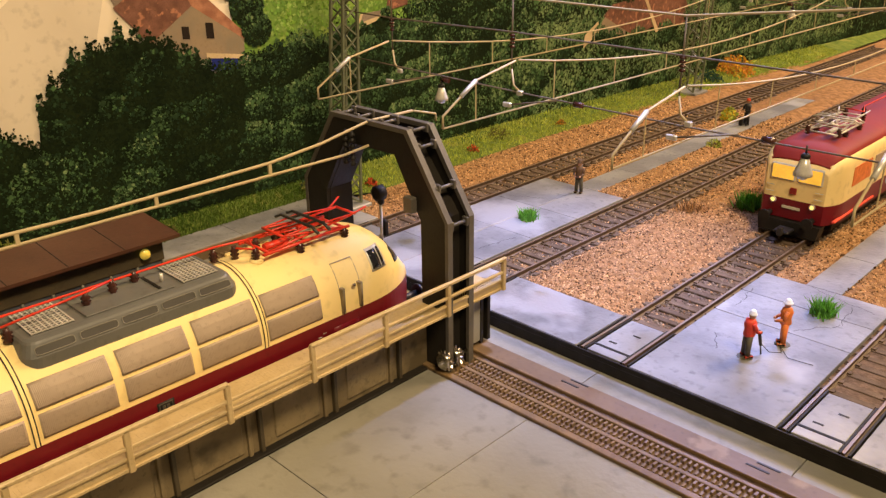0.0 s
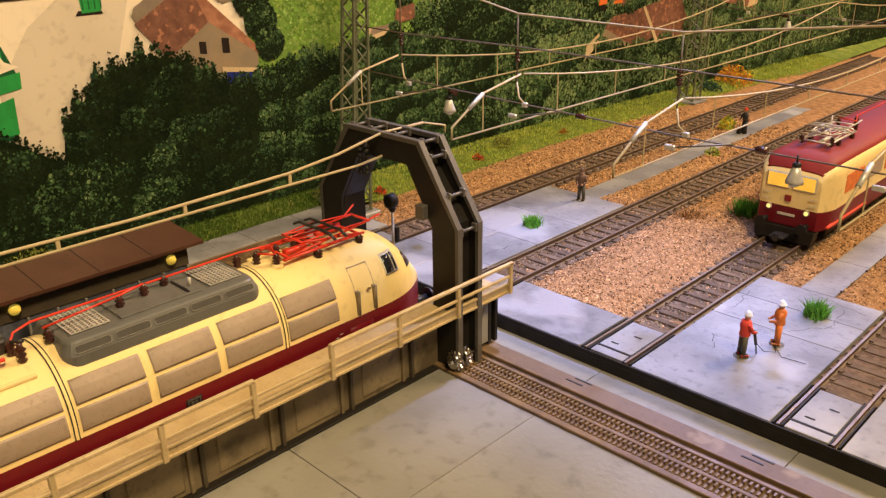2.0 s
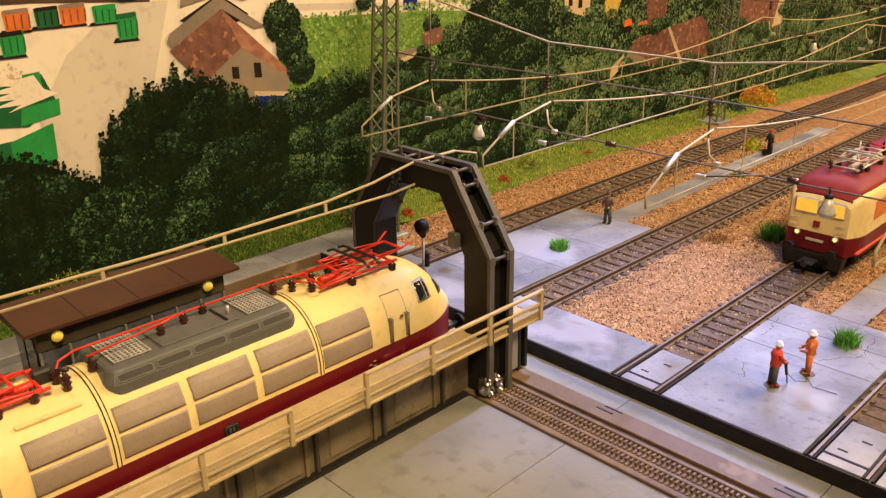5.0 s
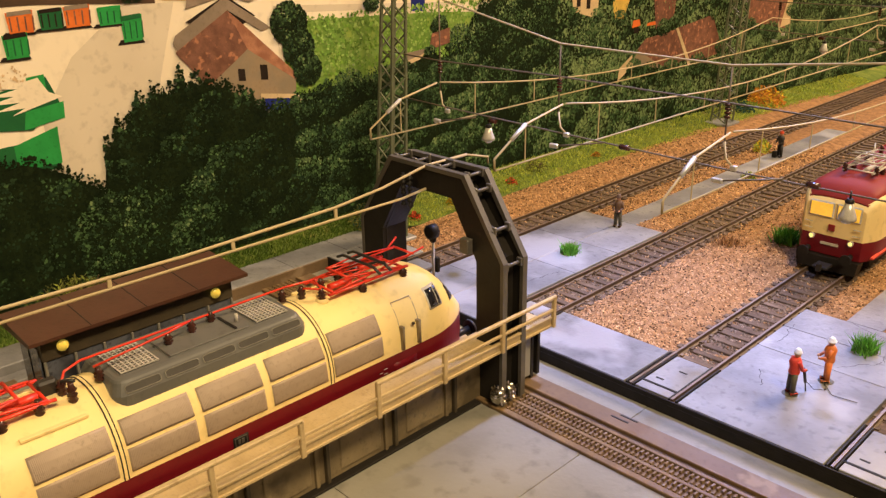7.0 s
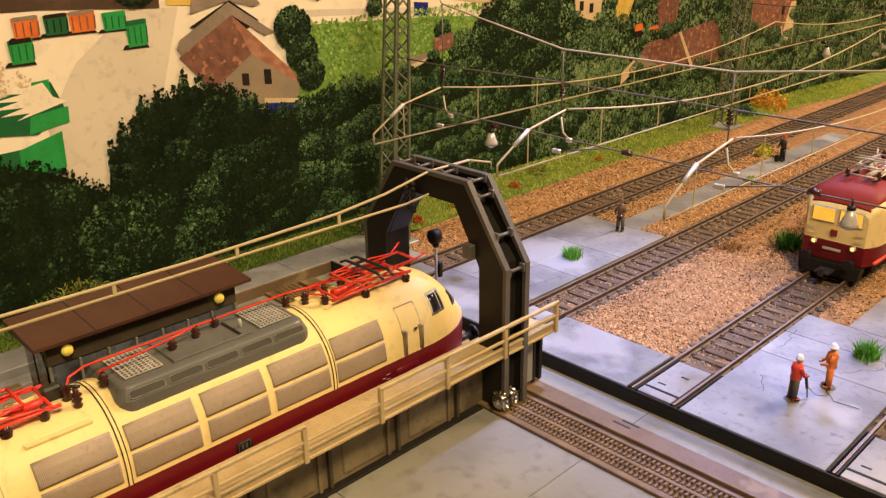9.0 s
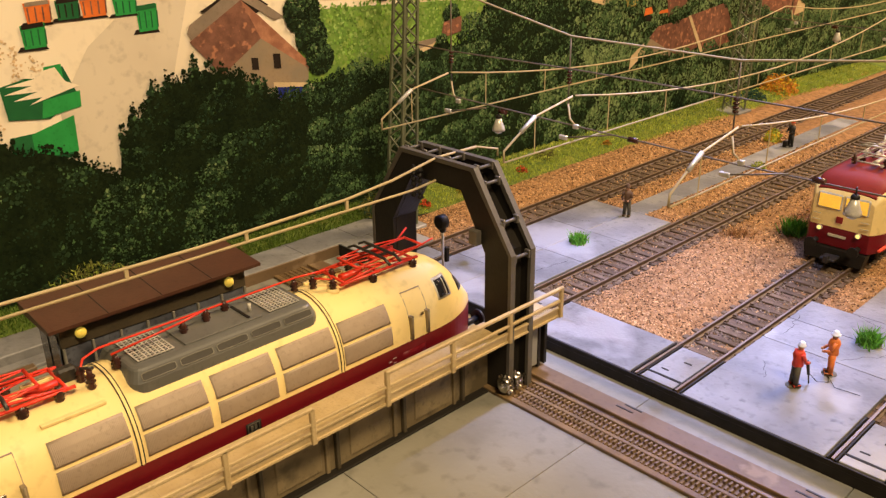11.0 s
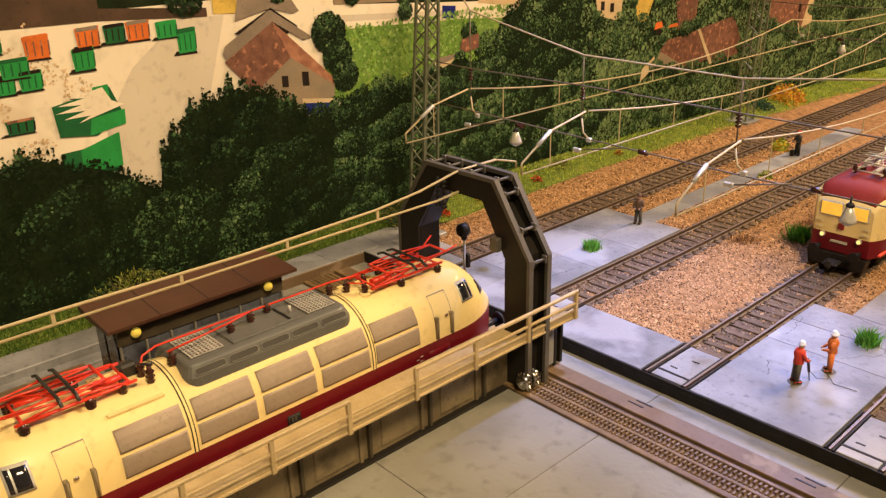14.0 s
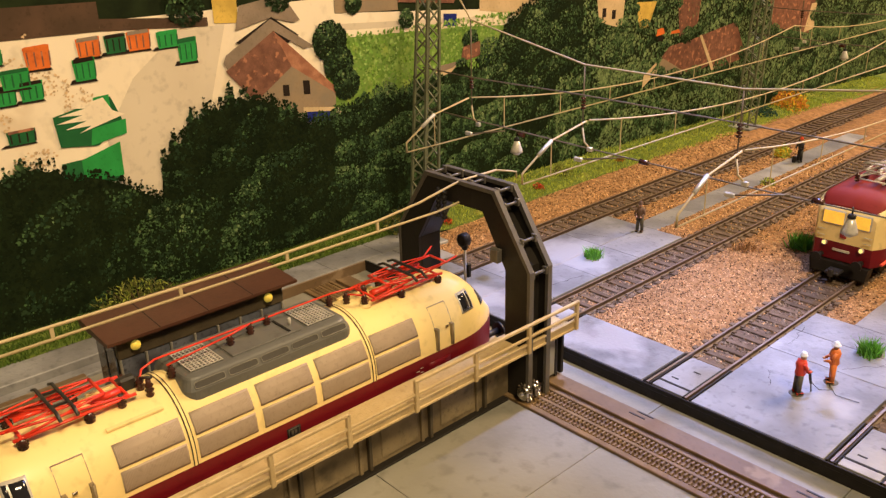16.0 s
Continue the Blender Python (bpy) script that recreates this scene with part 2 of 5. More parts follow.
# ---------------------------------------------------------------- mesh helpers, in millimetres


def box(bm, x0, x1, y0, y1, z0, z1, bevel=0.0, mat=0):
    vs = [bm.verts.new((x, y, z)) for x in (x0, x1) for y in (y0, y1) for z in (z0, z1)]
    fs = []
    for idx in ((0, 1, 3, 2), (4, 6, 7, 5), (0, 4, 5, 1), (2, 3, 7, 6), (0, 2, 6, 4), (1, 5, 7, 3)):
        f = bm.faces.new([vs[i] for i in idx])
        f.material_index = mat
        fs.append(f)
    if bevel:
        es = list({e for f in fs for e in f.edges})
        bmesh.ops.bevel(bm, geom=es, offset=bevel, segments=1, profile=0.5, affect="EDGES")
    return bm


def tube(bm, p, q, r, n=8, r2=None, mat=0, caps=True):
    p, q = Vector(p), Vector(q)
    d = (q - p).normalized()
    a = d.orthogonal().normalized()
    b = d.cross(a)
    rings = []
    for c, rad in ((p, r), (q, r if r2 is None else r2)):
        rings.append([bm.verts.new(c + rad * (math.cos(2 * math.pi * i / n) * a + math.sin(2 * math.pi * i / n) * b)) for i in range(n)])
    for i in range(n):
        f = bm.faces.new((rings[0][i], rings[0][(i + 1) % n], rings[1][(i + 1) % n], rings[1][i]))
        f.smooth, f.material_index = n > 5, mat
    if caps:
        bm.faces.new(rings[0][::-1]).material_index = mat
        bm.faces.new(rings[1]).material_index = mat
    return bm


def chain(bm, points, r, n=6):
    """A bent wire of one piece."""
    pts = [Vector(p) for p in points]
    rings = []
    side = None
    for k, p in enumerate(pts):
        d = (pts[min(k + 1, len(pts) - 1)] - pts[max(k - 1, 0)]).normalized()
        side = (d.orthogonal() if side is None else side - d * side.dot(d)).normalized()
        up = d.cross(side)
        rings.append([bm.verts.new(p + r * (math.cos(2 * math.pi * i / n) * side + math.sin(2 * math.pi * i / n) * up)) for i in range(n)])
    for u, v in zip(rings, rings[1:]):
        for i in range(n):
            bm.faces.new((u[i], u[(i + 1) % n], v[(i + 1) % n], v[i])).smooth = True
    bm.faces.new(rings[0][::-1]), bm.faces.new(rings[-1])
    return bm


def lathe(bm, centre, profile, n=14, mat=0):
    cx, cy, cz = centre
    rings = [[bm.verts.new((cx + r * math.cos(2 * math.pi * i / n), cy + r * math.sin(2 * math.pi * i / n), cz + z)) for i in range(n)] for r, z in profile]
    for lo, hi in zip(rings, rings[1:]):
        for i in range(n):
            f = bm.faces.new((lo[i], lo[(i + 1) % n], hi[(i + 1) % n], hi[i]))
            f.smooth, f.material_index = True, mat
    bm.faces.new(rings[0][::-1]).material_index = mat
    bm.faces.new(rings[-1]).material_index = mat
    return bm


def prism(bm, outline, x0, x1, axis="x", mat=0):
    """An outline of pairs, drawn out along an axis."""
    def at(u, v, w):
        return {"x": (w, u, v), "y": (u, w, v), "z": (u, v, w)}[axis]
    lo = [bm.verts.new(at(u, v, x0)) for u, v in outline]
    hi = [bm.verts.new(at(u, v, x1)) for u, v in outline]
    n = len(outline)
    bm.faces.new(lo).material_index = mat
    bm.faces.new(hi[::-1]).material_index = mat
    for i in range(n):
        bm.faces.new((lo[i], hi[i], hi[(i + 1) % n], lo[(i + 1) % n])).material_index = mat
    bmesh.ops.recalc_face_normals(bm, faces=bm.faces[:])
    return bm


def part(name, bm, mat, parent=None, label="", at=(0, 0, 0)):
    me = bpy.data.meshes.new(name)
    bm.transform(Matrix.Diagonal((MM, MM, MM, 1)))
    bm.to_mesh(me)
    bm.free()
    for m in mat if isinstance(mat, (list, tuple)) else [mat]:
        me.materials.append(m)
    ob = new(name, me)
    ob.location = Vector(at) * MM
    if parent is not None:
        ob.parent = parent
    if label:
        tagged(ob, label)
    return ob


def soup(name, verts, faces, mats, index=None, parent=None):
    me = bpy.data.meshes.new(name)
    me.from_pydata([(x * MM, y * MM, z * MM) for x, y, z in verts], [], faces)
    for m in mats if isinstance(mats, (list, tuple)) else [mats]:
        me.materials.append(m)
    if index is not None:
        me.polygons.foreach_set("material_index", index)
    ob = new(name, me)
    ob.parent = parent
    return ob


def empty(name, label, category, at=(0, 0, 0), group="", kind=""):
    ob = new(name)
    ob.empty_display_size = 0.005
    ob.location = Vector(at) * MM
    return tagged(ob, label, category, group, kind)


def again(ob, parent, at, name=None):
    """A further piece on the same mesh."""
    o = new(name or ob.name.split(".")[0], ob.data)
    o.location = Vector(at) * MM
    o.parent = parent
    return o


def B():
    return bmesh.new()


# ---------------------------------------------------------------- room
for name, dims in (("wall_north", (-750, 1250, 1600, 1640, -900, 1500)), ("wall_south", (-750, 1250, -1040, -1000, -900, 1500)),
                   ("wall_east", (1250, 1290, -1000, 1600, -900, 1500)), ("wall_west", (-790, -750, -1000, 1600, -900, 1500)),
                   ("ceiling", (-750, 1250, -1000, 1600, 1500, 1540)), ("floor", (-750, 1250, -1000, 1600, -940, -900))):
    tagged(part(name, box(B(), *dims), M["wall"]), "plain painted surface of the layout room", "wall", kind="structure")

# ---------------------------------------------------------------- layout board, ground
tagged(part("ground", box(B(), -240, 700, -700, 1400, -40, -10.5), M["black"]), "dark baseboard under the model layout", "baseboard", kind="structure")

TRACKS = (-142.3, -71.1, 0.0, 70.4)
HALF = 8.25


def slab(parent, x0, x1, y0, y1, z0, z1, mat="concrete", name="slab", bevel=0.15):
    return part(name, box(B(), x0, x1, y0, y1, z0, z1, bevel), M[mat], parent)


platform = empty("pavement", "grey concrete slabs round the track ends, cracked and stained", "pavement", kind="structure")
# the dark edge of the platform along the pit
part("edge", box(B(), -182, 260, -0.7, 14, -10.4, -2.25), M["black"], platform, "black plastic edge facing the pit")
part("edge_lip", box(B(), -182, 260, -0.7, -0.05, -2.25, -0.45, 0.1), M["black"], platform)


def slabs(x0, x1, y0, y1, cuts_x=(), cuts_y=()):
    xs, ys = [x0, *cuts_x, x1], [y0, *cuts_y, y1]
    part("joint_fill", box(B(), x0 + 0.3, x1 - 0.3, y0 + 0.3, y1 - 0.3, -2.5, -0.8), M["gap"], platform)
    for a, b in zip(xs, xs[1:]):
        for c, d in zip(ys, ys[1:]):
            slab(platform, a + 0.12, b - 0.12, c + 0.12, d - 0.12, -2.2, -0.25)


GAP = 10.6
for i, x in enumerate(TRACKS):
    # plate between the rails, with slots and a dark cross bar
    slab(platform, x - 6.6, x + 6.6, 1.2, 5.6, -2.2, -0.5)
    slab(platform, x - 6.6, x + 6.6, 6.6, 29, -2.2, -0.5)
    part("bar", box(B(), x - 7, x + 7, 5.5, 6.7, -2.2, -0.35, 0.1), M["black"], platform)
    for dx, dy in ((-2.5, 10.5), (1.5, 19.5)):
        part("slot", box(B(), x + dx - 1.6, x + dx + 1.6, dy - 0.5, dy + 0.5, -1, -0.42, 0.1), M["black"], platform)
    for side in (-1, 1):
        for off in (6.9, 9.5):
            part("guard_rail", box(B(), x + side * (off + 0.35) - 0.35, x + side * (off + 0.35) + 0.35, 0.4, 30, -2, -0.15, 0.1), M["black"], platform)
slabs(-182, TRACKS[0] - GAP, 0, 37, (), (18,))
slabs(TRACKS[0] + GAP, TRACKS[1] - GAP, 0, 140, (-106,), (33, 66, 100))
slabs(TRACKS[1] + GAP, TRACKS[2] - GAP, 0, 30)
slabs(TRACKS[2] + GAP, TRACKS[3] - GAP, 0, 101, (), (58, 80))
slabs(TRACKS[3] + GAP, 200, 0, 101, (110, 150), (58,))
# narrow paths further out
slabs(-112, -97, 140, 420, (), (180, 225, 270, 315, 360))
slabs(27, 41, 101, 300, (), (140, 180, 220, 260))
slabs(-201, -182, -98, 42, (), (-60, -20, 12))
# cracks in the slabs
crack_rng = random.Random(5)
for sx, sy, ex, ey in ((13, 84, 16, 66), (30, 100, 56, 92), (48, 92, 50, 76), (50, 76, 40, 60), (-92, 40, -88, 62), (-118, 66, -112, 48), (-88, 10, -100, 24), (-128, 104, -112, 112), (20, 40, 26, 30)):
    bm, pts = B(), []
    for k in range(9):
        f = k / 8
        pts.append((sx + (ex - sx) * f + crack_rng.uniform(-0.8, 0.8), sy + (ey - sy) * f + crack_rng.uniform(-0.8, 0.8)))
    for (ax, ay), (bx, by) in zip(pts, pts[1:]):
        d = Vector((by - ay, ax - bx)).normalized() * 0.09
        bm.faces.new([bm.verts.new(v) for v in ((ax - d.x, ay - d.y, -0.22), (bx - d.x, by - d.y, -0.22), (bx + d.x, by + d.y, -0.22), (ax + d.x, ay + d.y, -0.22))])
    bmesh.ops.recalc_face_normals(bm, faces=bm.faces[:])
    part("crack", bm, M["gap"], platform)

# ---------------------------------------------------------------- pit
pit = empty("floor_pit", "grey floor plates of the traverser pit with fine joints", "pit floor", kind="structure")
part("underlay", box(B(), -184, 260, -420, 1.3, -10.4, -7.4), M["gap"], pit)
for x0, x1 in ((-184, -140), (-140, -70), (-70, 0), (0, 70), (70, 140), (140, 260)):
    slab(pit, x0 + 0.15, x1 - 0.15, -11.2, 1.0, -7.4, -6.1, "pit", "plate", 0.1)
    for y0, y1 in ((-104.5, -39.2), (-163, -104.5), (-226, -163), (-300, -226), (-420, -300)):
        slab(pit, x0 + 0.12, x1 - 0.12, y0 + 0.12, y1 - 0.12, -7.4, -6.0, "pit", "plate", 0.1)
part("drain_strip", box(B(), -184, 260, -19, -11.2, -7.4, -5.6, 0.15), M["brown"], pit, "flat brown strip")
for x in (-140, -70, -2, 62, 130):
    for k in (0, 1):
        part("slot", box(B(), x - 3.4 + 2 * k, x + 3.4 + 2 * k, -15 + 2.6 * k, -14.2 + 2.6 * k, -5.7, -5.4, 0.1), M["darkmetal"], pit)
# running rail and toothed racks
runway = empty("rack_rail", "brown plastic rack rails with teeth along the pit", "rack rail", kind="structure")
# The base takes a darker colour to put shade between the teeth.
part("base", box(B(), -184, 260, -39.2, -19, -7.4, -6.2), M["rail"], runway)
for y0, y1, z1 in ((-20.2, -19.2, -4.9), (-24.2, -22.6, -4.9), (-31.2, -29.6, -5.2), (-39.1, -36.6, -5.0)):
    part("rail", box(B(), -184, 260, y0, y1, -6.2, z1, 0.2), M["rack"], runway)
tv, tf = [], []
for k in range(250):
    x = -182 + k * 1.76
    for y0, y1 in ((-29.2, -24.6), (-36.2, -31.6)):
        for ya, yb in ((y0, y0 + 1.7), (y1 - 1.7, y1)):
            o = len(tv)
            tv += [(x, ya, -6.2), (x + 1.0, ya, -6.2), (x + 1.0, yb, -6.2), (x, yb, -6.2), (x + 0.15, ya, -5.1), (x + 0.85, ya, -5.1), (x + 0.85, yb, -5.1), (x + 0.15, yb, -5.1)]
            tf += [(o + 4, o + 5, o + 6, o + 7), (o, o + 1, o + 5, o + 4), (o + 1, o + 2, o + 6, o + 5), (o + 2, o + 3, o + 7, o + 6), (o + 3, o, o + 4, o + 7)]
teeth = soup("teeth", tv, tf, M["rack"], parent=runway)
tagged(teeth, "two rows of small rack teeth", kind="stuff")
# left end of the pit
wall_l = empty("wall_pit_end", "concrete rim with dark brown inner face at the pit's end", "rim", kind="structure")
part("inner_face", box(B(), -184, -181.5, -97, 1.0, -10, -0.6, 0.2), M["brown"], wall_l)
part("rim", box(B(), -203, -184, -330, -98.2, -8, -0.9, 0.4), M["concrete"], wall_l)
part("ledge", box(B(), -184, -176, -330, -99.6, -8, -4.6, 0.3), M["concrete"], wall_l)
part("stop", box(B(), -184.2, -178, -99.5, -97, -8, -0.6, 0.2), M["brown"], wall_l)
part("low_face", box(B(), -176, -172, -330, -150, -8, -3.2, 0.3), M["brown"], wall_l)

# ---------------------------------------------------------------- ballast beds
bed = empty("ballast_bed", "buff granular ballast between the tracks", "ballast", kind="structure")
part("bed", box(B(), -182, 400, 14, 1300, -10, -3.0), M["ballast"], bed)
rng = random.Random(11)


def height(x, y):
    """Height of the ballast, low under the tracks and mounded between them."""
    d = min(abs(x - t) for t in TRACKS)
    h = -2.75 + min(1.0, max(0.0, (d - 12) / 10)) * 2.7
    return h + 0.5 * noise.noise(Vector((x * 0.08, y * 0.08, 3)))


def in_slab(x, y):
    if TRACKS[0] + 9 < x < TRACKS[1] - 9 and y < 140 or TRACKS[1] + 9 < x < TRACKS[2] - 9 and y < 30 or TRACKS[2] + 9 < x and y < 101:
        return True
    if x < TRACKS[0] - 9 and y < 37 or -112 < x < -97 and y < 420 or 27 < x < 41 and y < 300:
        return True
    return y < 30


gv, gf = [], []
NX, NY = 150, 190
for j in range(NY + 1):
    for i in range(NX + 1):
        x = -182 + i * 400 / NX
        y = 28 + 640 * (j / NY) ** 1.6
        gv.append((x, y, height(x, y) if not in_slab(x, y) else -2.4))
for j in range(NY):
    for i in range(NX):
        o = j * (NX + 1) + i
        gf.append((o, o + 1, o + NX + 2, o + NX + 1))
gi = [1 if min(abs(gv[f[0]][0] + 1.3 - t) for t in TRACKS) < 12.0 + 2.0 * noise.noise(Vector((gv[f[0]][0] * 0.2, gv[f[0]][1] * 0.1, 0))) else 0 for f in gf]
sheet = soup("surface", gv, gf, [M["ballast"], M["trackbed"]], gi, bed)
sheet.data.polygons.foreach_set("use_smooth", [True] * len(gf))
sv, sf = [], []
tries = 0
while len(sf) < 8 * 42000 and tries < 240000:
    tries += 1
    x, y = rng.uniform(-182, 110), 28 + 330 * rng.random() ** 1.5
    if in_slab(x, y):
        continue
    near = min(abs(x - t) for t in TRACKS)
    if near < 11.5 and rng.random() < 0.45:
        continue
    z = height(x, y) + (0.25 if near < 11.5 else -0.05)
    r = rng.uniform(0.26, 0.62) * (1 + y / 700)
    o = len(sv)
    a = rng.uniform(0, 3)
    ca, sa = math.cos(a) * r, math.sin(a) * r
    k1, k2 = rng.uniform(0.7, 1.2), rng.uniform(0.6, 1.1)
    sv += [(x + ca, y + sa, z), (x - sa * k1, y + ca * k1, z + 0.1), (x - ca * k2, y - sa * k2, z), (x + sa, y - ca, z - 0.1), (x + rng.uniform(-0.15, 0.15), y, z + r * k2), (x, y, z - r * 0.6)]
    for u, v in ((0, 1), (1, 2), (2, 3), (3, 0)):
        sf += [(o + u, o + v, o + 4), (o + v, o + u, o + 5)]
stone_kind = []
for k in range(0, len(sf), 8):
    x, y = sv[sf[k][0]][:2]
    grey = min(abs(x - t) for t in TRACKS) < 11.5 and rng.random() < 0.75
    tone = rng.random() + 0.25 * noise.noise(Vector((x * 0.05, y * 0.05, 8)))
    stone_kind += [3 if grey else 1 if tone < 0.13 else 2 if tone > 0.8 else 0] * 8
stones = soup("stones", sv, sf, [M["stone"], M["stone_dark"], M["stone_pale"], M["stone_grey"]], stone_kind, bed)
tagged(stones, "loose buff ballast stones", kind="stuff")

# ---------------------------------------------------------------- tracks
sleeper_ob = None


def track(x, y0, y1, ties, group="railway tracks"):
    global sleeper_ob
    t = empty("railway_track", "model railway track with rusty rails on dark sleepers", "track", (x, 0, 0), group)
    for s in (-1, 1):
        bm = B()
        prism(bm, [(s * HALF - 1.0, -2.4), (s * HALF + 1.0, -2.4), (s * HALF + 1.0, -2.1), (s * HALF + 0.25, -1.7), (s * HALF + 0.25, -0.75), (s * HALF + 0.5, -0.55), (s * HALF + 0.45, 0.02), (s * HALF - 0.45, 0.02), (s * HALF - 0.5, -0.55), (s * HALF - 0.25, -0.75), (s * HALF - 0.25, -1.7), (s * HALF - 1.0, -2.1)], y0, y1, "y")
        for f in bm.faces:
            if f.normal.z > 0.9 and f.calc_center_median().z > -0.1:
                f.material_index = 1
        part("rail", bm, [M["rail"], M["railtop"]], t)
    y = ties
    while y < y1 - 2:
        if sleeper_ob is None:
            bm = box(B(), -12.8, 12.8, -1.45, 1.45, -4, -2.0, 0.25)
            for s in (-1, 1):
                for q in (-1, 1):
                    box(bm, s * HALF + q * 1.5 - 0.7, s * HALF + q * 1.5 + 0.7, -0.9, 0.9, -2.0, -1.45)
            sleeper_ob = part("sleeper", bm, M["sleeper"], t, at=(0, y, 0))
        else:
            again(sleeper_ob, t, (0, y, 0), "sleeper")
        y += 7.3
    return t


for x in TRACKS:
    track(x, 0.4, 700 if x < -1 else 420, 33)

# ---------------------------------------------------------------- backdrop


def back_x(y):
    """The backdrop board bends slowly inwards far along the tracks."""
    return -216.0 if y < 180 else -216.0 + 32.0 * ((y - 180) / 460.0) ** 1.25


backdrop = empty("backdrop", "printed photo board of a wooded village behind the layout", "backdrop", kind="structure")
bv, bf = [], []
ys = [-420 + 20 * i for i in range(91)]
for y in ys:
    bv += [(back_x(y), y, -8), (back_x(y), y, 330), (back_x(y) - 4, y, -8), (back_x(y) - 4, y, 330)]
for i in range(len(ys) - 1):
    o = 4 * i
    bf += [(o, o + 4, o + 5, o + 1), (o + 2, o + 3, o + 7, o + 6), (o + 1, o + 5, o + 7, o + 3)]
soup("board", bv, bf, P["shade"], parent=backdrop)


def lay(y):
    """Place of a printed point along the board."""
    return y + 0.04 * min(0.0, y - 132)


def printed(name, shapes, lift):
    """Flat printed shapes on the board: (material, outline of y and z)."""
    verts, faces, idx, mats = [], [], [], []
    for mat, outline in shapes:
        if P[mat] not in mats:
            mats.append(P[mat])
        o = len(verts)
        verts += [(back_x(y) + lift + 0.02 * len(faces), lay(y), z + 0.7) for y, z in outline]
        area = sum(a[0] * b[1] - b[0] * a[1] for a, b in zip(outline, outline[1:] + outline[:1]))
        face = list(range(o, o + len(outline)))
        faces.append(face if area > 0 else face[::-1])
        idx.append(mats.index(P[mat]))
    return soup(name, verts, faces, mats, idx, backdrop)


printed("printed_yard", [("sand", [(-420, 40), (20, 40), (20, 128), (-420, 128)])], 0.2)
printed("printed_lane", [("lane", [(-98, 40), (-60, 40), (-50, 90), (-40, 121), (-62, 121), (-85, 103), (-100, 80)])], 0.35)
printed("printed_meadow", [("meadow", [(6, 72), (60, 72), (150, 92), (150, 103), (95, 106), (20, 112)]), ("sand", [(8, 108), (110, 104), (160, 100), (160, 110), (8, 121)]), ("lane", [(8, 112), (120, 106), (120, 108.5), (8, 115.5)])], 0.3)
printed("printed_wall", [("wallp", [(-420, 127), (-95, 124), (-95, 136), (-420, 142)]), ("wallp", [(-95, 124), (-48, 121), (-48, 125), (-95, 129)]), ("yellow", [(-45, 122), (-33, 121), (-33, 134), (-45, 134)])], 0.4)


def container(y, z, w, h, mat, lid="dark"):
    rib = {"green": "greend", "orange": "roof"}.get(mat, "dark")
    # The first dark shape is the container's shadow, drawn into the print.
    return [("dark", [(y - w * 0.75, z - h * 0.08), (y + w * 0.5, z - h * 0.08), (y + w * 0.4, z + h * 0.1), (y - w * 0.6, z + h * 0.1)]),
            (mat, [(y - w * 0.45, z), (y + w * 0.42, z + h * 0.03), (y + w * 0.5, z + h), (y - w * 0.5, z + h * 0.94)]),
            *[(rib, [(y - w * 0.4 + w * 0.27 * k, z + h * 0.12), (y - w * 0.34 + w * 0.27 * k, z + h * 0.12), (y - w * 0.34 + w * 0.28 * k, z + h * 0.74), (y - w * 0.4 + w * 0.28 * k, z + h * 0.74)]) for k in range(4)],
            (lid, [(y - w * 0.46, z + h * 0.78), (y + w * 0.46, z + h * 0.84), (y + w * 0.42, z + h * 1.02), (y - w * 0.42, z + h * 0.97)])]


shapes = []
for y, z, w, h, mat, lid in ((-121.5, 112.5, 8.2, 9.5, "orange", "orange"), (-101.5, 114.5, 8, 8.5, "orange", "roofgrey"), (-90.5, 115, 7.5, 8, "greend", "dark"), (-80.5, 115, 8.5, 8.5, "orange", "roofgrey"),
                             (-68, 114.5, 8, 7.5, "green", "green"), (-104.5, 105.5, 7.5, 9.5, "green", "dark"), (-59.5, 107, 7.5, 11, "green", "greend"), (-138, 116, 7, 6, "green", "greend"), (-131, 106, 9, 8, "green", "greend"),
                             (-136, 100, 7, 8, "green", "dark"), (-126, 100.5, 7.5, 8, "green", "dark"), (-148, 99, 7, 9, "greend", "dark"), (-133, 84, 9, 6, "greend", "roof"), (-152, 88, 12, 16, "green", "green")):
    shapes.append(container(y + 0.4, z - 0.6, w * 1.22, h, mat, lid))
for k, s in enumerate(shapes):
    printed("printed_container", s, 0.5 + 0.06 * (k % 3))
# two large containers under a white cover
printed("printed_container", [("greend", [(-119, 79), (-104, 77), (-92, 85), (-96, 97), (-120, 92)]), ("green", [(-107, 77.5), (-91.5, 80), (-91, 86.5), (-105.5, 84.5)]), ("green", [(-104, 92), (-96.5, 92), (-96.5, 98), (-103, 97.5)]),
                              ("whitep", [(-99, 97), (-113, 94.5), (-107, 93.6), (-118, 91.8), (-108.5, 91), (-119, 88.8), (-107, 88.4), (-116, 86), (-105.5, 86), (-110.5, 83.6), (-91, 88.5), (-96, 91)])], 0.62)
printed("printed_container", [("greend", [(-120, 60), (-96, 60), (-96, 73), (-120, 72)]), ("green", [(-112, 62), (-95.5, 62), (-95, 77), (-112, 72)])], 0.55)
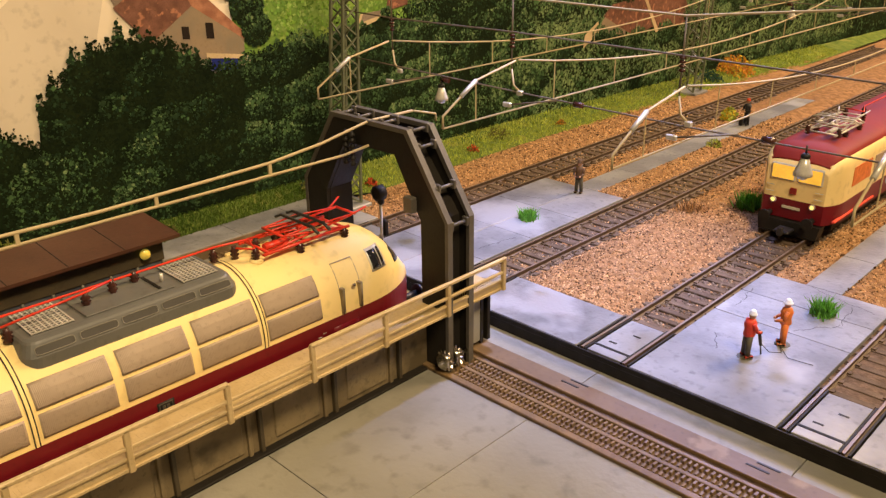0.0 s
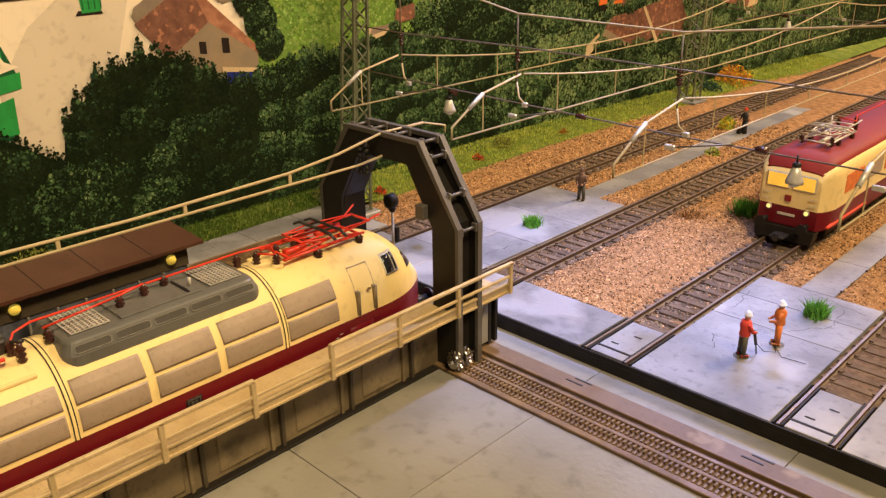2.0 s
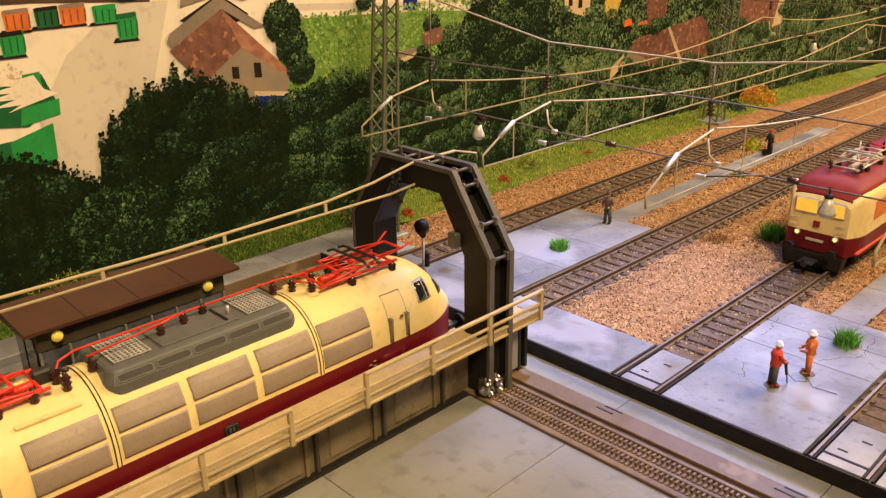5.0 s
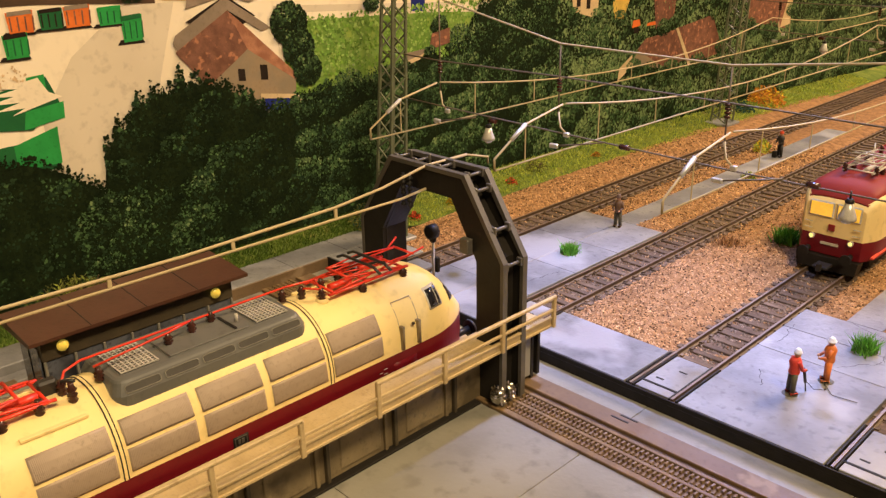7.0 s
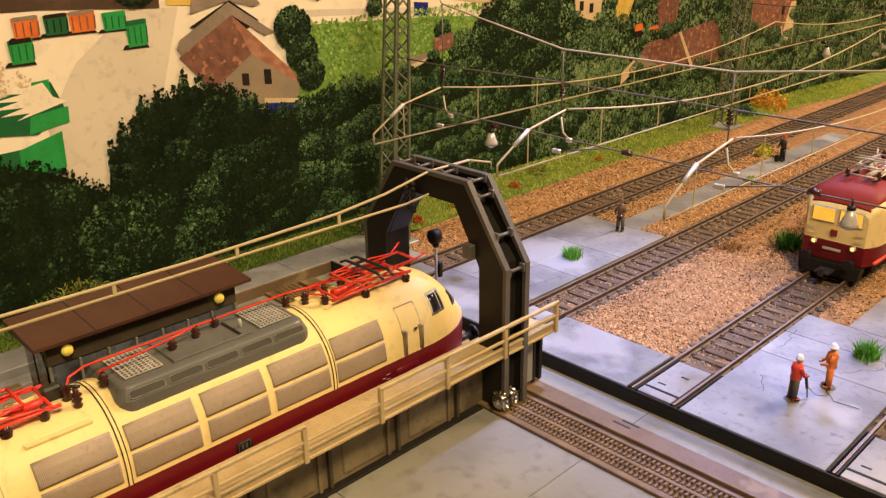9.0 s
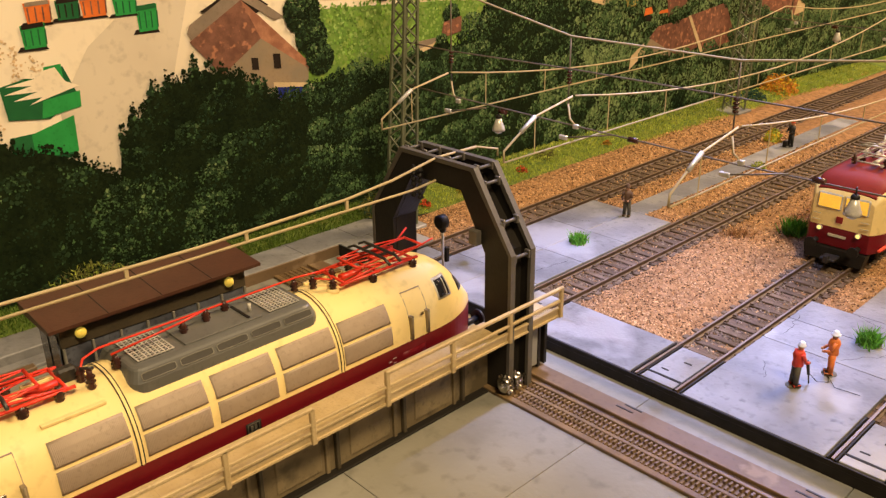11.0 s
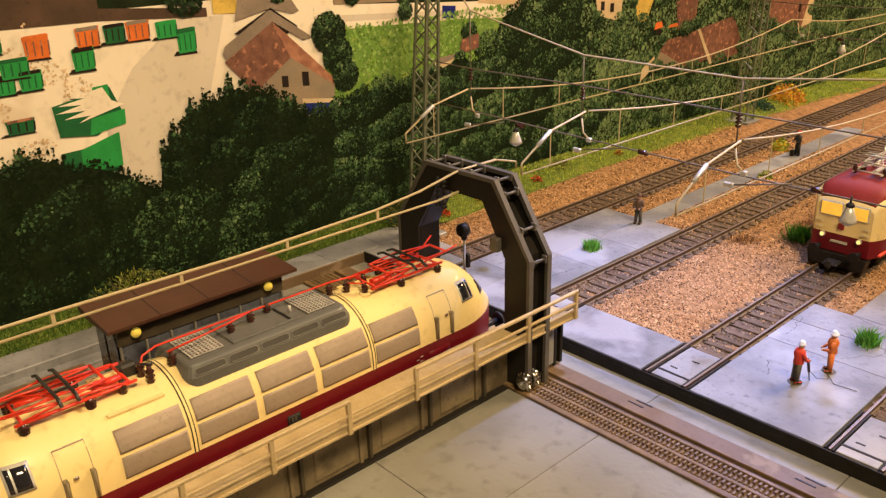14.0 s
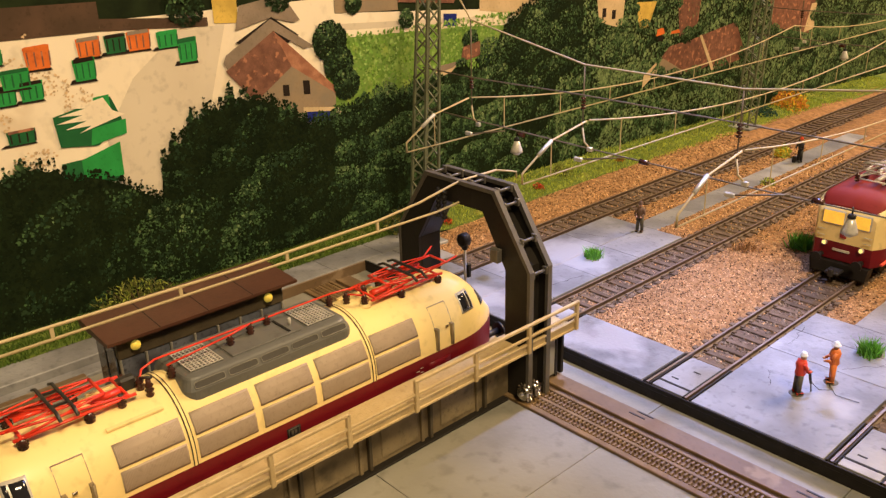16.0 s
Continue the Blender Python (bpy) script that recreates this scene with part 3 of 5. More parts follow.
# the large house at the wood's edge
printed("printed_house", [("roofgrey", [(-35.2, 117.5), (-32.4, 128.6), (-9.1, 131.7), (-0.6, 119.1), (-4.5, 118.2), (-16.6, 121.7)]), ("dark", [(-36, 112), (-16, 122), (-2, 112), (-14, 106)]),
                          ("roofgrey", [(-43, 103.5), (-41.4, 106.9), (-16.7, 121.2), (5.5, 106), (0.4, 104.9), (-15.6, 115.4), (-41.2, 100.2)]),
                          ("render", [(-7.5, 97.5), (17, 80.6), (16.3, 70.2), (-25.6, 75), (-28, 83.5)]),
                          ("roof", [(-15.9, 115.4), (-7.4, 97.4), (-28.6, 83), (-42.3, 99.7)]), ("roofsun", [(-15.9, 115.4), (-9.5, 109.5), (18, 82.5), (17, 80), (-7.5, 97.2)])], 0.7)
printed("printed_window", [("dark", [(-13.5, 83.5), (-10, 83), (-10, 88.6), (-13.5, 89)]), ("dark", [(-2, 82.5), (1.8, 82), (1.8, 89), (-2, 89.5)]), ("blue", [(-1, 68), (13, 66), (13, 72), (-1, 73.4)]), ("pale", [(-3, 73.6), (16, 71), (16, 73), (-3, 76)])], 0.86)
for outline, mat in (([(103.6, 84), (106.1, 92.7), (119.6, 94.8), (119.3, 86.3)], "roof"), ([(83.6, 76.7), (86.2, 84.2), (103.5, 85.1), (96.7, 79.6)], "pale"), ([(86, 79.8), (88, 84.2), (103.5, 85.1), (98, 82)], "roofgrey")):
    printed("printed_house", [(mat, outline)], 1.24 if mat == "roofgrey" else 1.2)
printed("printed_house", [("render", [(296, 52), (309, 66), (330, 62), (330, 46)]), ("roof", [(303, 62), (312, 69), (349.6, 72.5), (364, 48.7), (341, 44)]), ("roof", [(349.5, 73), (396.2, 79), (414.8, 49), (370, 44)]), ("pale", [(348.5, 73), (351.5, 73.4), (372, 44.4), (368, 44)]),
                          ("pale", [(282, 42), (300, 52), (297, 59), (283, 51)])], 1.2)
printed("printed_house", [("yellow", [(270.4, 104), (293.3, 103), (284.6, 84.8), (274.7, 85.9)]), ("roof", [(317.5, 104), (346.7, 100), (344.6, 82.6), (323.5, 74.6)]), ("roof", [(441.3, 95), (513.5, 88), (508.7, 58.7), (449.2, 69.7)]), ("pale", [(500, 60), (516, 62), (516, 84), (508, 84)]),
                          ("pale", [(227.6, 112), (257.7, 110), (255.6, 87.9), (231, 94.2)]), ("orange", [(296, 83), (303, 83.5), (305, 79), (295, 78)]), ("dark", [(297, 78), (303, 78), (303, 74), (298, 74)]), ("orange", [(313, 80), (322, 80.5), (323, 78), (312, 78)]), ("dark", [(234, 97), (238, 97), (238, 103), (234, 103)]), ("dark", [(244, 95), (248, 95), (248, 101), (244, 101)])], 1.15)
printed("printed_house", [("pale", [(120, 112), (172, 104), (172, 122), (120, 124)]), ("roof", [(60, 122), (100, 118), (104, 126), (64, 130)]), ("render", [(20, 120), (60, 118), (60, 128), (20, 130)]), ("blue", [(92, 106), (102, 105), (102, 112), (92, 113)])], 0.45)

# printed foliage: many flat leaf patches
leaf_rng = random.Random(3)


def wood_top(y):
    """Upper outline of the printed wood."""
    top = 47 + 3 * noise.noise(Vector((y * 0.1, 0, 1))) + 2.5 * noise.noise(Vector((y * 0.3, 0, 2)))
    if y < -80:
        top += min(31, max(0, -(y + 80) * 1.05 - 0.012 * max(0, -(y + 80)) ** 2)) if y > -122 else 28 + 4 * noise.noise(Vector((y * 0.1, 3, 1)))
    if -79 < y < 14:
        top = max(top, 58 + 30 * math.sqrt(max(0, 1 - ((y + 39) / 40.0) ** 2)) + 9 * noise.noise(Vector((y * 0.11, 4, 0))) + 5 * noise.noise(Vector((y * 0.3, 4, 2))))
    if y > -2:
        top = max(top, 70 + 8 * min(1, max(0, (y - 12) / 25)) + 5 * noise.noise(Vector((y * 0.09, 0, 5))))
    if 132 < y < 232:
        top = max(top, 70 + 46 * math.sqrt(max(0, 1 - ((y - 178) / 50.0) ** 2)))
    if y > 225:
        top = 50 + 8 * noise.noise(Vector((y * 0.05, 0, 7))) - 0.02 * (y - 225)
    return top


lv, lf, li = [], [], []


def leaf(y, z, r, mat, lift):
    o, n = len(lv), leaf_rng.choice((4, 5, 5, 6))
    a0 = leaf_rng.uniform(0, 6.28)
    for k in range(n):
        rr = r * leaf_rng.uniform(0.45, 1.15)
        lv.append((back_x(y) + lift, lay(y) + rr * math.cos(a0 + 6.283 * k / n), z + 0.7 + rr * math.sin(a0 + 6.283 * k / n)))
    lf.append(tuple(range(o, o + n)))
    li.append(mat)


# printed tree crowns, each lit from above and dark at its rim
CROWNS = [(leaf_rng.uniform(-260, 700), leaf_rng.uniform(0, 125), leaf_rng.uniform(7, 15)) for _ in range(620)]
CROWNS += [(-62, 66, 13), (-44, 80, 13), (-30, 68, 15), (-12, 66, 13), (6, 62, 12), (-50, 54, 14), (24, 64, 13), (44, 70, 12), (66, 72, 13)]
by_place = collections.defaultdict(list)
for crown in CROWNS:
    for cell in range(int(crown[0] - 18) // 12, int(crown[0] + 18) // 12 + 1):
        by_place[cell].append(crown)


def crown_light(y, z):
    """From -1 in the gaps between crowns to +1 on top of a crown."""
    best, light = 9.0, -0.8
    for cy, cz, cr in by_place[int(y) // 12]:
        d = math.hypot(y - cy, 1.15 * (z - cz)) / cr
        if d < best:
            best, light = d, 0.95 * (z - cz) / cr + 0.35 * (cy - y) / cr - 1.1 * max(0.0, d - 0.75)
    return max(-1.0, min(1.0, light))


def foliage(count, y0, y1, base, top_of, size, bias=0.0, gap=0.0):
    for _ in range(count):
        y = leaf_rng.uniform(y0, y1)
        t = top_of(y)
        z = base + (t - base) * leaf_rng.random() + leaf_rng.gauss(0, 1.2)
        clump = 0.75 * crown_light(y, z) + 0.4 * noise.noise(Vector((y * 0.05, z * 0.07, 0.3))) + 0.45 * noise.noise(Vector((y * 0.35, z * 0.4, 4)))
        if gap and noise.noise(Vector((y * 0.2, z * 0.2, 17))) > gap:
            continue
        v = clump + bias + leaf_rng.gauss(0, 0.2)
        # The leaf tone carries the picture's own light and shade.
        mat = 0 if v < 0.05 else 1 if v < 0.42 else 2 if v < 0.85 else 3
        leaf(y, z, size * leaf_rng.uniform(0.5, 1.3), mat, 0.9 + leaf_rng.uniform(0, 0.25))


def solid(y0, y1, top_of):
    """A dark printed ground below the leaves, the pictured wood's shade between them."""
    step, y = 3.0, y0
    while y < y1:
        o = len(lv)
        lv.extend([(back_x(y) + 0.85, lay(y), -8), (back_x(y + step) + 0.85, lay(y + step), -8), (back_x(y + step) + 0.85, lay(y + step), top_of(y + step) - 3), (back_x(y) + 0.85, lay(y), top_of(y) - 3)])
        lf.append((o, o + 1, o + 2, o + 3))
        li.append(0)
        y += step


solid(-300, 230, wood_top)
foliage(5000, -260, -85, -2, wood_top, 1.1, -0.25)
foliage(7000, -260, -85, -2, wood_top, 0.55, -0.15)
foliage(5000, -85, 14, -2, wood_top, 1.15, -0.3)
foliage(12000, -85, 14, -2, wood_top, 0.6, -0.15)
# Paler leaves put a haze over the lower wood into the print colours.
foliage(3500, -95, -30, -2, lambda y: 42, 0.8, 0.42)
foliage(4000, 14, 110, -2, wood_top, 1.1, 0.08)
foliage(8500, 14, 110, -2, wood_top, 0.58, 0.25)
foliage(4500, 105, 235, -2, wood_top, 1.15, 0.3)
foliage(10000, 105, 235, -2, wood_top, 0.6, 0.5)
foliage(4000, 40, 150, 20, lambda y: wood_top(y) + 2, 0.8, 0.4)
foliage(2600, 130, 232, 60, wood_top, 1.2, -0.4)
foliage(10000, 190, 900, -5, lambda y: 62 + 8 * noise.noise(Vector((y * 0.03, 1, 1))), 1.5, 0.9)
foliage(20000, 190, 700, -5, lambda y: 62 + 8 * noise.noise(Vector((y * 0.03, 1, 1))), 0.75, 1.05)
foliage(7000, 215, 900, 50, lambda y: 130, 1.6, 0.9)
foliage(15000, 215, 650, 50, lambda y: 130, 0.8, 1.05)
for _ in range(2600):
    y, z = leaf_rng.uniform(14, 150), leaf_rng.uniform(76, 109)
    if z > wood_top(y) + 2:
        leaf(y, z, leaf_rng.uniform(0.5, 1.3), leaf_rng.choice((4, 4, 5)), 0.5 + leaf_rng.uniform(0, 0.2))
for _ in range(1500):
    y, z = leaf_rng.uniform(-160, -96), leaf_rng.uniform(70, 126)
    if noise.noise(Vector((y * 0.05, z * 0.08, 40))) > 0.12:
        leaf(y, z, leaf_rng.uniform(0.3, 0.9), 6, 0.4 + leaf_rng.uniform(0, 0.08))
for cy, cz, cr, n, bias in ((15.5, 107, 10, 620, -0.05), (20, 95, 9, 520, 0.0), (24, 84, 8, 400, 0.1), (31, 124, 5, 200, 0.15), (255, 78, 16, 500, 0.45), (240, 92, 14, 400, 0.2), (65, 113, 5, 150, 0.2), (-58, 131, 9, 260, 0.0), (112, 96, 6, 160, 0.1), (128, 86, 10, 260, 0.35), (350, 48, 30, 500, 0.2), (-12, 131, 7, 160, 0.1)):
    for _ in range(2 * n):
        a, q = leaf_rng.uniform(0, 6.28), cr * math.sqrt(leaf_rng.random())
        v = bias + leaf_rng.gauss(0, 0.35) + 0.3 * math.sin(a)
        leaf(cy + q * math.cos(a), cz + q * math.sin(a), leaf_rng.uniform(0.45, 1.05), 0 if v < 0.05 else 1 if v < 0.4 else 2 if v < 0.8 else 3, 0.9 + leaf_rng.uniform(0, 0.25))
for cy, cz, cr, n, bias in ((300, 50, 9, 260, 0.4), (318, 46, 9, 240, 0.2), (345, 44, 10, 260, 0.4), (380, 45, 11, 260, 0.3), (412, 54, 9, 240, 0.5), (306, 71, 5, 90, 0.4), (398, 79, 5, 90, 0.5), (452, 66, 9, 220, 0.4), (485, 58, 13, 300, 0.3), (515, 74, 8, 180, 0.5),
                            (333, 75, 9, 220, 0.3), (318, 100, 6, 120, 0.4), (280, 86, 8, 200, 0.4), (268, 100, 6, 120, 0.3), (232, 93, 6, 140, 0.3), (256, 90, 7, 150, 0.5), (85, 77, 5, 120, 0.2), (104, 84, 4, 80, 0.3)):
    for _ in range(n):
        a, q = leaf_rng.uniform(0, 6.28), cr * math.sqrt(leaf_rng.random())
        v = bias + leaf_rng.gauss(0, 0.3) + 0.3 * math.sin(a)
        leaf(cy + q * math.cos(a), cz + 0.7 * q * math.sin(a), leaf_rng.uniform(0.5, 1.3), 0 if v < 0.05 else 1 if v < 0.4 else 2 if v < 0.8 else 3, 1.32 + leaf_rng.uniform(0, 0.25))
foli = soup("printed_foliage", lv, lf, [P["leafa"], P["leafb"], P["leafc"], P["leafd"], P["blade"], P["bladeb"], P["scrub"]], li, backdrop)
tagged(foli, "printed dark green trees", kind="stuff")

# ---------------------------------------------------------------- verge, grass and shrubs
verge = empty("verge", "grassy bank along the foot of the backdrop", "verge", kind="structure")
vv, vf = [], []
NV = 90
for j in range(NV + 1):
    y = -420 + 1500 * j / NV
    far = min(1.0, max(0.0, (y - 150) / 420.0))
    x1 = -200 + 17 * min(1, max(0, (y - 30) / 30)) + 24 * far
    x0 = back_x(y) + 1.0
    for i in range(7):
        f = i / 6
        vv.append((x0 + (x1 - x0) * f, y, 4.0 * (1 - f) ** 1.2 - 0.8 * f + 0.6 * noise.noise(Vector((y * 0.05, i, 0)))))
for j in range(NV):
    for i in range(6):
        o = j * 7 + i
        vf.append((o, o + 7, o + 8, o + 1))
turf = soup("turf", vv, vf, M["turf"], parent=verge)


def blades(name, count, place, mat, tall, parent, seed):
    r = random.Random(seed)
    v, f = [], []
    for _ in range(count):
        x, y, z = place(r)
        h, a = tall * r.uniform(0.5, 1.2), r.uniform(0, 6.28)
        w = 0.16 + 0.05 * tall
        lx, ly = r.gauss(0, 0.4) * h, r.gauss(0, 0.4) * h
        o = len(v)
        v += [(x - w * math.cos(a), y - w * math.sin(a), z - 0.3), (x + w * math.cos(a), y + w * math.sin(a), z - 0.3), (x + lx, y + ly, z + h)]
        f.append((o, o + 1, o + 2))
    return tagged(soup(name, v, f, mat, parent=parent), "short grass fibres", kind="stuff")


def bank(y0, y1, lo, hi):
    def place(r):
        y = y0 + (y1 - y0) * r.random()
        far = min(1.0, max(0.0, (y - 150) / 420.0))
        x1 = -200 + 17 * min(1, max(0, (y - 30) / 30)) + 24 * far
        x0 = back_x(y) + 1.0
        f = r.uniform(lo, hi)
        return x0 + (x1 - x0) * f, y, 4.0 * (1 - f) ** 1.2 - 0.8 * f
    return place


blades("grass", 16000, bank(-230, 50, 0.0, 1.0), M["grass"], 2.0, verge, 1)
blades("grass", 17000, bank(45, 640, 0.0, 0.95), M["lime"], 2.0, verge, 2)
blades("grass", 1500, bank(45, 640, 0.0, 0.4), M["grass"], 2.2, verge, 3)


def shrub(name, label, at, r, h, mats, count, seed, size=0.8, slim=0.5):
    t = empty(name, label, "shrub" if name != "grass_tuft" else "grass tuft", at)
    rr = random.Random(seed)
    v, f, idx = [], [], []
    bm = B()
    for _ in range(18 if r > 20 else 7):
        a = rr.uniform(0, 6.28)
        tube(bm, (0, 0, -0.5), (r * 0.6 * math.cos(a), r * 0.6 * math.sin(a), h * rr.uniform(0.5, 0.9)), 0.22, 5, 0.08)
    part("stem", bm, M["browncoat"], t)
    for _ in range(count):
        a, q, w = rr.uniform(0, 6.28), r * math.sqrt(rr.random()), rr.random()
        lump = 0.75 + 0.35 * noise.noise(Vector((a, at[1] * 0.1, w * 2)))
        x, y, z = q * math.cos(a) * lump, q * math.sin(a) * lump, h * w * (1 - 0.55 * (q / r) ** 2)
        d = Vector((rr.gauss(0, 1), rr.gauss(0, 1), rr.gauss(0, 1))).normalized() * size * rr.uniform(0.5, 1.2)
        e = d.orthogonal().normalized() * size * slim
        o = len(v)
        v += [(x - d.x, y - d.y, z - d.z), (x + e.x, y + e.y, z + e.z), (x + d.x, y + d.y, z + d.z), (x - e.x, y - e.y, z - e.z)]
        f.append((o, o + 1, o + 2, o + 3))
        idx.append(0 if rr.random() < 0.7 else len(mats) - 1)
    soup("leaves", v, f, mats, idx, t)
    return t


shrub("shrub", "yellow-green leafy shrub on the grass bank", (-203, -112, 1), 24, 17, [M["olive"], M["olive"], M["lime"]], 1300, 21, size=1.9, slim=0.16)
shrub("shrub", "low olive shrub on the grass bank", (-205, -45, 2), 6, 4, [M["olive"], M["grass"]], 260, 22)
shrub("shrub", "dense olive bush beside the lattice mast", (-199, 40, 0), 13, 15, [M["olive"], M["deep"]], 1100, 23, size=0.9)
shrub("shrub", "olive bush on the verge", (-200, 180, 0), 9, 9, [M["olive"], M["lime"]], 420, 24)
shrub("flower_bush", "bush with scarlet flowers beside the mast", (-191, 66, -0.5), 4.5, 5, [M["scarlet"], M["scarlet"], M["grass"]], 260, 25)
shrub("flower_bush", "bush with yellow flowers on the verge", (-193, 98, -0.5), 5, 6, [M["yellow"], M["olive"]], 300, 26)
shrub("flower_bush", "small scarlet flowers on the verge", (-194, 150, -0.5), 4.5, 5, [M["scarlet"], M["olive"]], 240, 27)
shrub("flower_bush", "small orange flowers on the verge", (-192, 235, -0.5), 4.5, 5, [M["orange"], M["olive"]], 200, 28)
shrub("shrub", "large orange autumn shrub on the verge", (-186, 470, 0), 20, 17, [M["orange"], M["orange"], M["yellow"]], 900, 29, size=1.5)
shrub("shrub", "dark green shrub on the verge", (-186, 428, 0), 12, 10, [M["deep"], M["deep"]], 420, 30, size=1.3)
shrub("shrub", "small yellow-green shrub between the tracks", (-117.5, 324, -0.5), 7, 9, [M["lime"], M["lime"], M["yellow"]], 600, 31, size=1.2)
shrub("grass_tuft", "small green tuft between the tracks", (-94, 258, -0.5), 6, 5, [M["lime"], M["grass"]], 200, 32)
for x, y, r, h, k in ((-98.5, 84, 4.2, 5, 41), (-28.5, 169, 6.5, 8, 42), (42, 80, 4.5, 6, 43)):
    t = empty("grass_tuft", "bright green grass tuft growing from the concrete" if k != 42 else "green grass tuft on the ballast", "grass tuft", (x, y, -0.4))
    g = random.Random(k)
    ob = blades("grass", 420, lambda q, r=r: (g.gauss(0, r * 0.38), g.gauss(0, r * 0.38), 0), M["tuft"], h, t, k)
t = empty("grass_tuft", "dry straw-coloured tuft on the ballast", "grass tuft", (-48, 148, -0.3))
g44 = random.Random(44)
blades("grass", 260, lambda q: (g44.gauss(0, 3.5), g44.gauss(0, 3.5), 0), M["stone"], 3, t, 44)

# ---------------------------------------------------------------- traverser bridge
LX = -71.0      # track on the bridge
bridge = empty("traverser_bridge", "beige and dark plastic traverser bridge with arch, walkway and control cabin", "traverser", (DX, -4.1, 0))
bridge.scale = (1.0, 1.04, 1.055)
part("deck", box(B(), -106, -54, -238, -3, -3.6, -2.0, 0.3), M["beige"], bridge, "beige ribbed deck")
bm = B()
for s in (-1, 1):
    box(bm, LX + s * HALF - 0.5, LX + s * HALF + 0.5, -238, -2, -2.0, 0.0, 0.12)
part("rail", bm, M["rail"], bridge, "rails on the bridge")
# side girder under the walkway
part("girder", box(B(), -48.5, -45.4, -238, -5, -6.0, 14.6, 0.2), M["girder"], bridge, "dirty beige girder plate")
part("girder_flange", box(B(), -45.4, -42.4, -238, -34, -6.0, -4.9, 0.2), M["arch"], bridge, "dark lower flange of the girder")
for k in range(9):
    y = -44.6 - 26.1 * k
    for off, deep in ((0.0, 1.7), (-3.6, 1.2)):
        bm = box(B(), -45.4, -45.4 + deep, y + off - 0.6, y + off + 0.6, -4.9, 14.5, 0.15)
        if off == 0.0:
            prism(bm, [(-45.4, 6.7), (-38.0, 14.5), (-45.4, 14.5)], y - 0.55, y + 0.55, "y")
        part("stiffener", bm, M["girder"] if off else M["cabin"], bridge)
    part("panel", box(B(), -45.4, -44.8, y - 21.0, y - 5.5, -3.4, 9.0, 0.3), M["girder"], bridge)
# walkway
part("walkway", box(B(), -51.0, -36.2, -238, -4, 14.6, 16.0, 0.2), M["beige"], bridge, "beige walkway with fine tread")
bm = B()
for k in range(230):
    y = -237 + k * 1.0
    box(bm, -50.4, -37.2, y, y + 0.55, 16.0, 16.03)
part("tread", bm, M["beige"], bridge)
part("fascia", box(B(), -36.4, -35.4, -238, -4, 15.4, 18.9, 0.2), M["beige"], bridge)
part("fascia_lip", box(B(), -35.5, -34.8, -238, -4, 18.2, 19.0, 0.1), M["beige"], bridge)
part("fascia_lip", box(B(), -35.5, -34.8, -238, -4, 15.3, 16.1, 0.1), M["beige"], bridge)
for k in range(10):
    y = -5.4 - 26.3 * k
    if y < -238:
        break
    part("post", box(B(), -35.4, -34.0, y - 0.75, y + 0.75, 15.2, 26.4, 0.2), M["beige"], bridge)
for y0, y1 in ((-238, -110.2), (-85.0, -4.5)):
    part("handrail", box(B(), -35.3, -34.0, y0, y1, 25.6, 26.9, 0.3), M["beige"], bridge)
part("handrail", box(B(), -35.1, -34.2, -238, -4.5, 21.2, 22.2, 0.2), M["beige"], bridge)
# mesh infill at the end of the walkway
bm = B()
for k in range(26):
    y = -30.5 + k
    tube(bm, (-36.6, y, 18.8), (-36.6, y + 0.2, 21.2), 0.14, 4)
part("mesh_infill", bm, M["beige"], bridge)
part("end_panel", box(B(), -41.4, -40.8, -21.0, -8.6, -4, 14.2, 0.2), M["pit"], bridge, "grey end panel of the girder")
for y in (-9.5, -6.0):
    part("end_rib", box(B(), -45.0, -40.5, y - 0.8, y + 0.8, -5, 14.4, 0.2), M["arch"], bridge)
# left walkway edge
part("walkway", box(B(), -130, -95, -238, -4, 3.0, 4.4, 0.2), M["beige"], bridge)
part("girder", box(B(), -126, -123, -238, -5, -6, 3.0, 0.2), M["girder"], bridge)

# arch: two frames of plates, joined by cross pins
OUT = [(36, -5.5), (36, 45.3), (18.4, 70.8), (-18.4, 70.8), (-36, 45.5), (-36, -5.5)]
INN = [(24, -5.5), (24, 43.5), (12.4, 62.3), (-12.4, 62.3), (-24, 43.5), (-24, -5.5)]


def arch_plate(bm, y0, y1, out, inn):
    n = len(out)
    rings = [[bm.verts.new((LX + u, y, z)) for u, z in ring] for y in (y0, y1) for ring in (out, inn)]
    o0, i0, o1, i1 = rings
    for k in range(n - 1):
        bm.faces.new((o0[k], o0[k + 1], i0[k + 1], i0[k]))
        bm.faces.new((o1[k], i1[k], i1[k + 1], o1[k + 1]))
        bm.faces.new((o0[k], o1[k], o1[k + 1], o0[k + 1]))
        bm.faces.new((i0[k], i0[k + 1], i1[k + 1], i1[k]))
    for k in (0, n - 1):
        bm.faces.new((o0[k], i0[k], i1[k], o1[k]))
    bmesh.ops.recalc_face_normals(bm, faces=bm.faces[:])
    return bm


def shrink(ring, d):
    return [(u - math.copysign(d, u), z - (d if z > 50 else 0)) for u, z in ring]


arch = part("arch", arch_plate(B(), -31.5, -30.0, OUT, INN), M["arch"], bridge, "dark brown-grey plastic arch over the track")
part("arch_plate", arch_plate(B(), -21.8, -20.3, OUT, INN), M["arch"], arch)
part("arch_web", arch_plate(B(), -30.0, -21.8, shrink(OUT, 4.5), shrink(INN, -0.2)), M["arch"], arch)
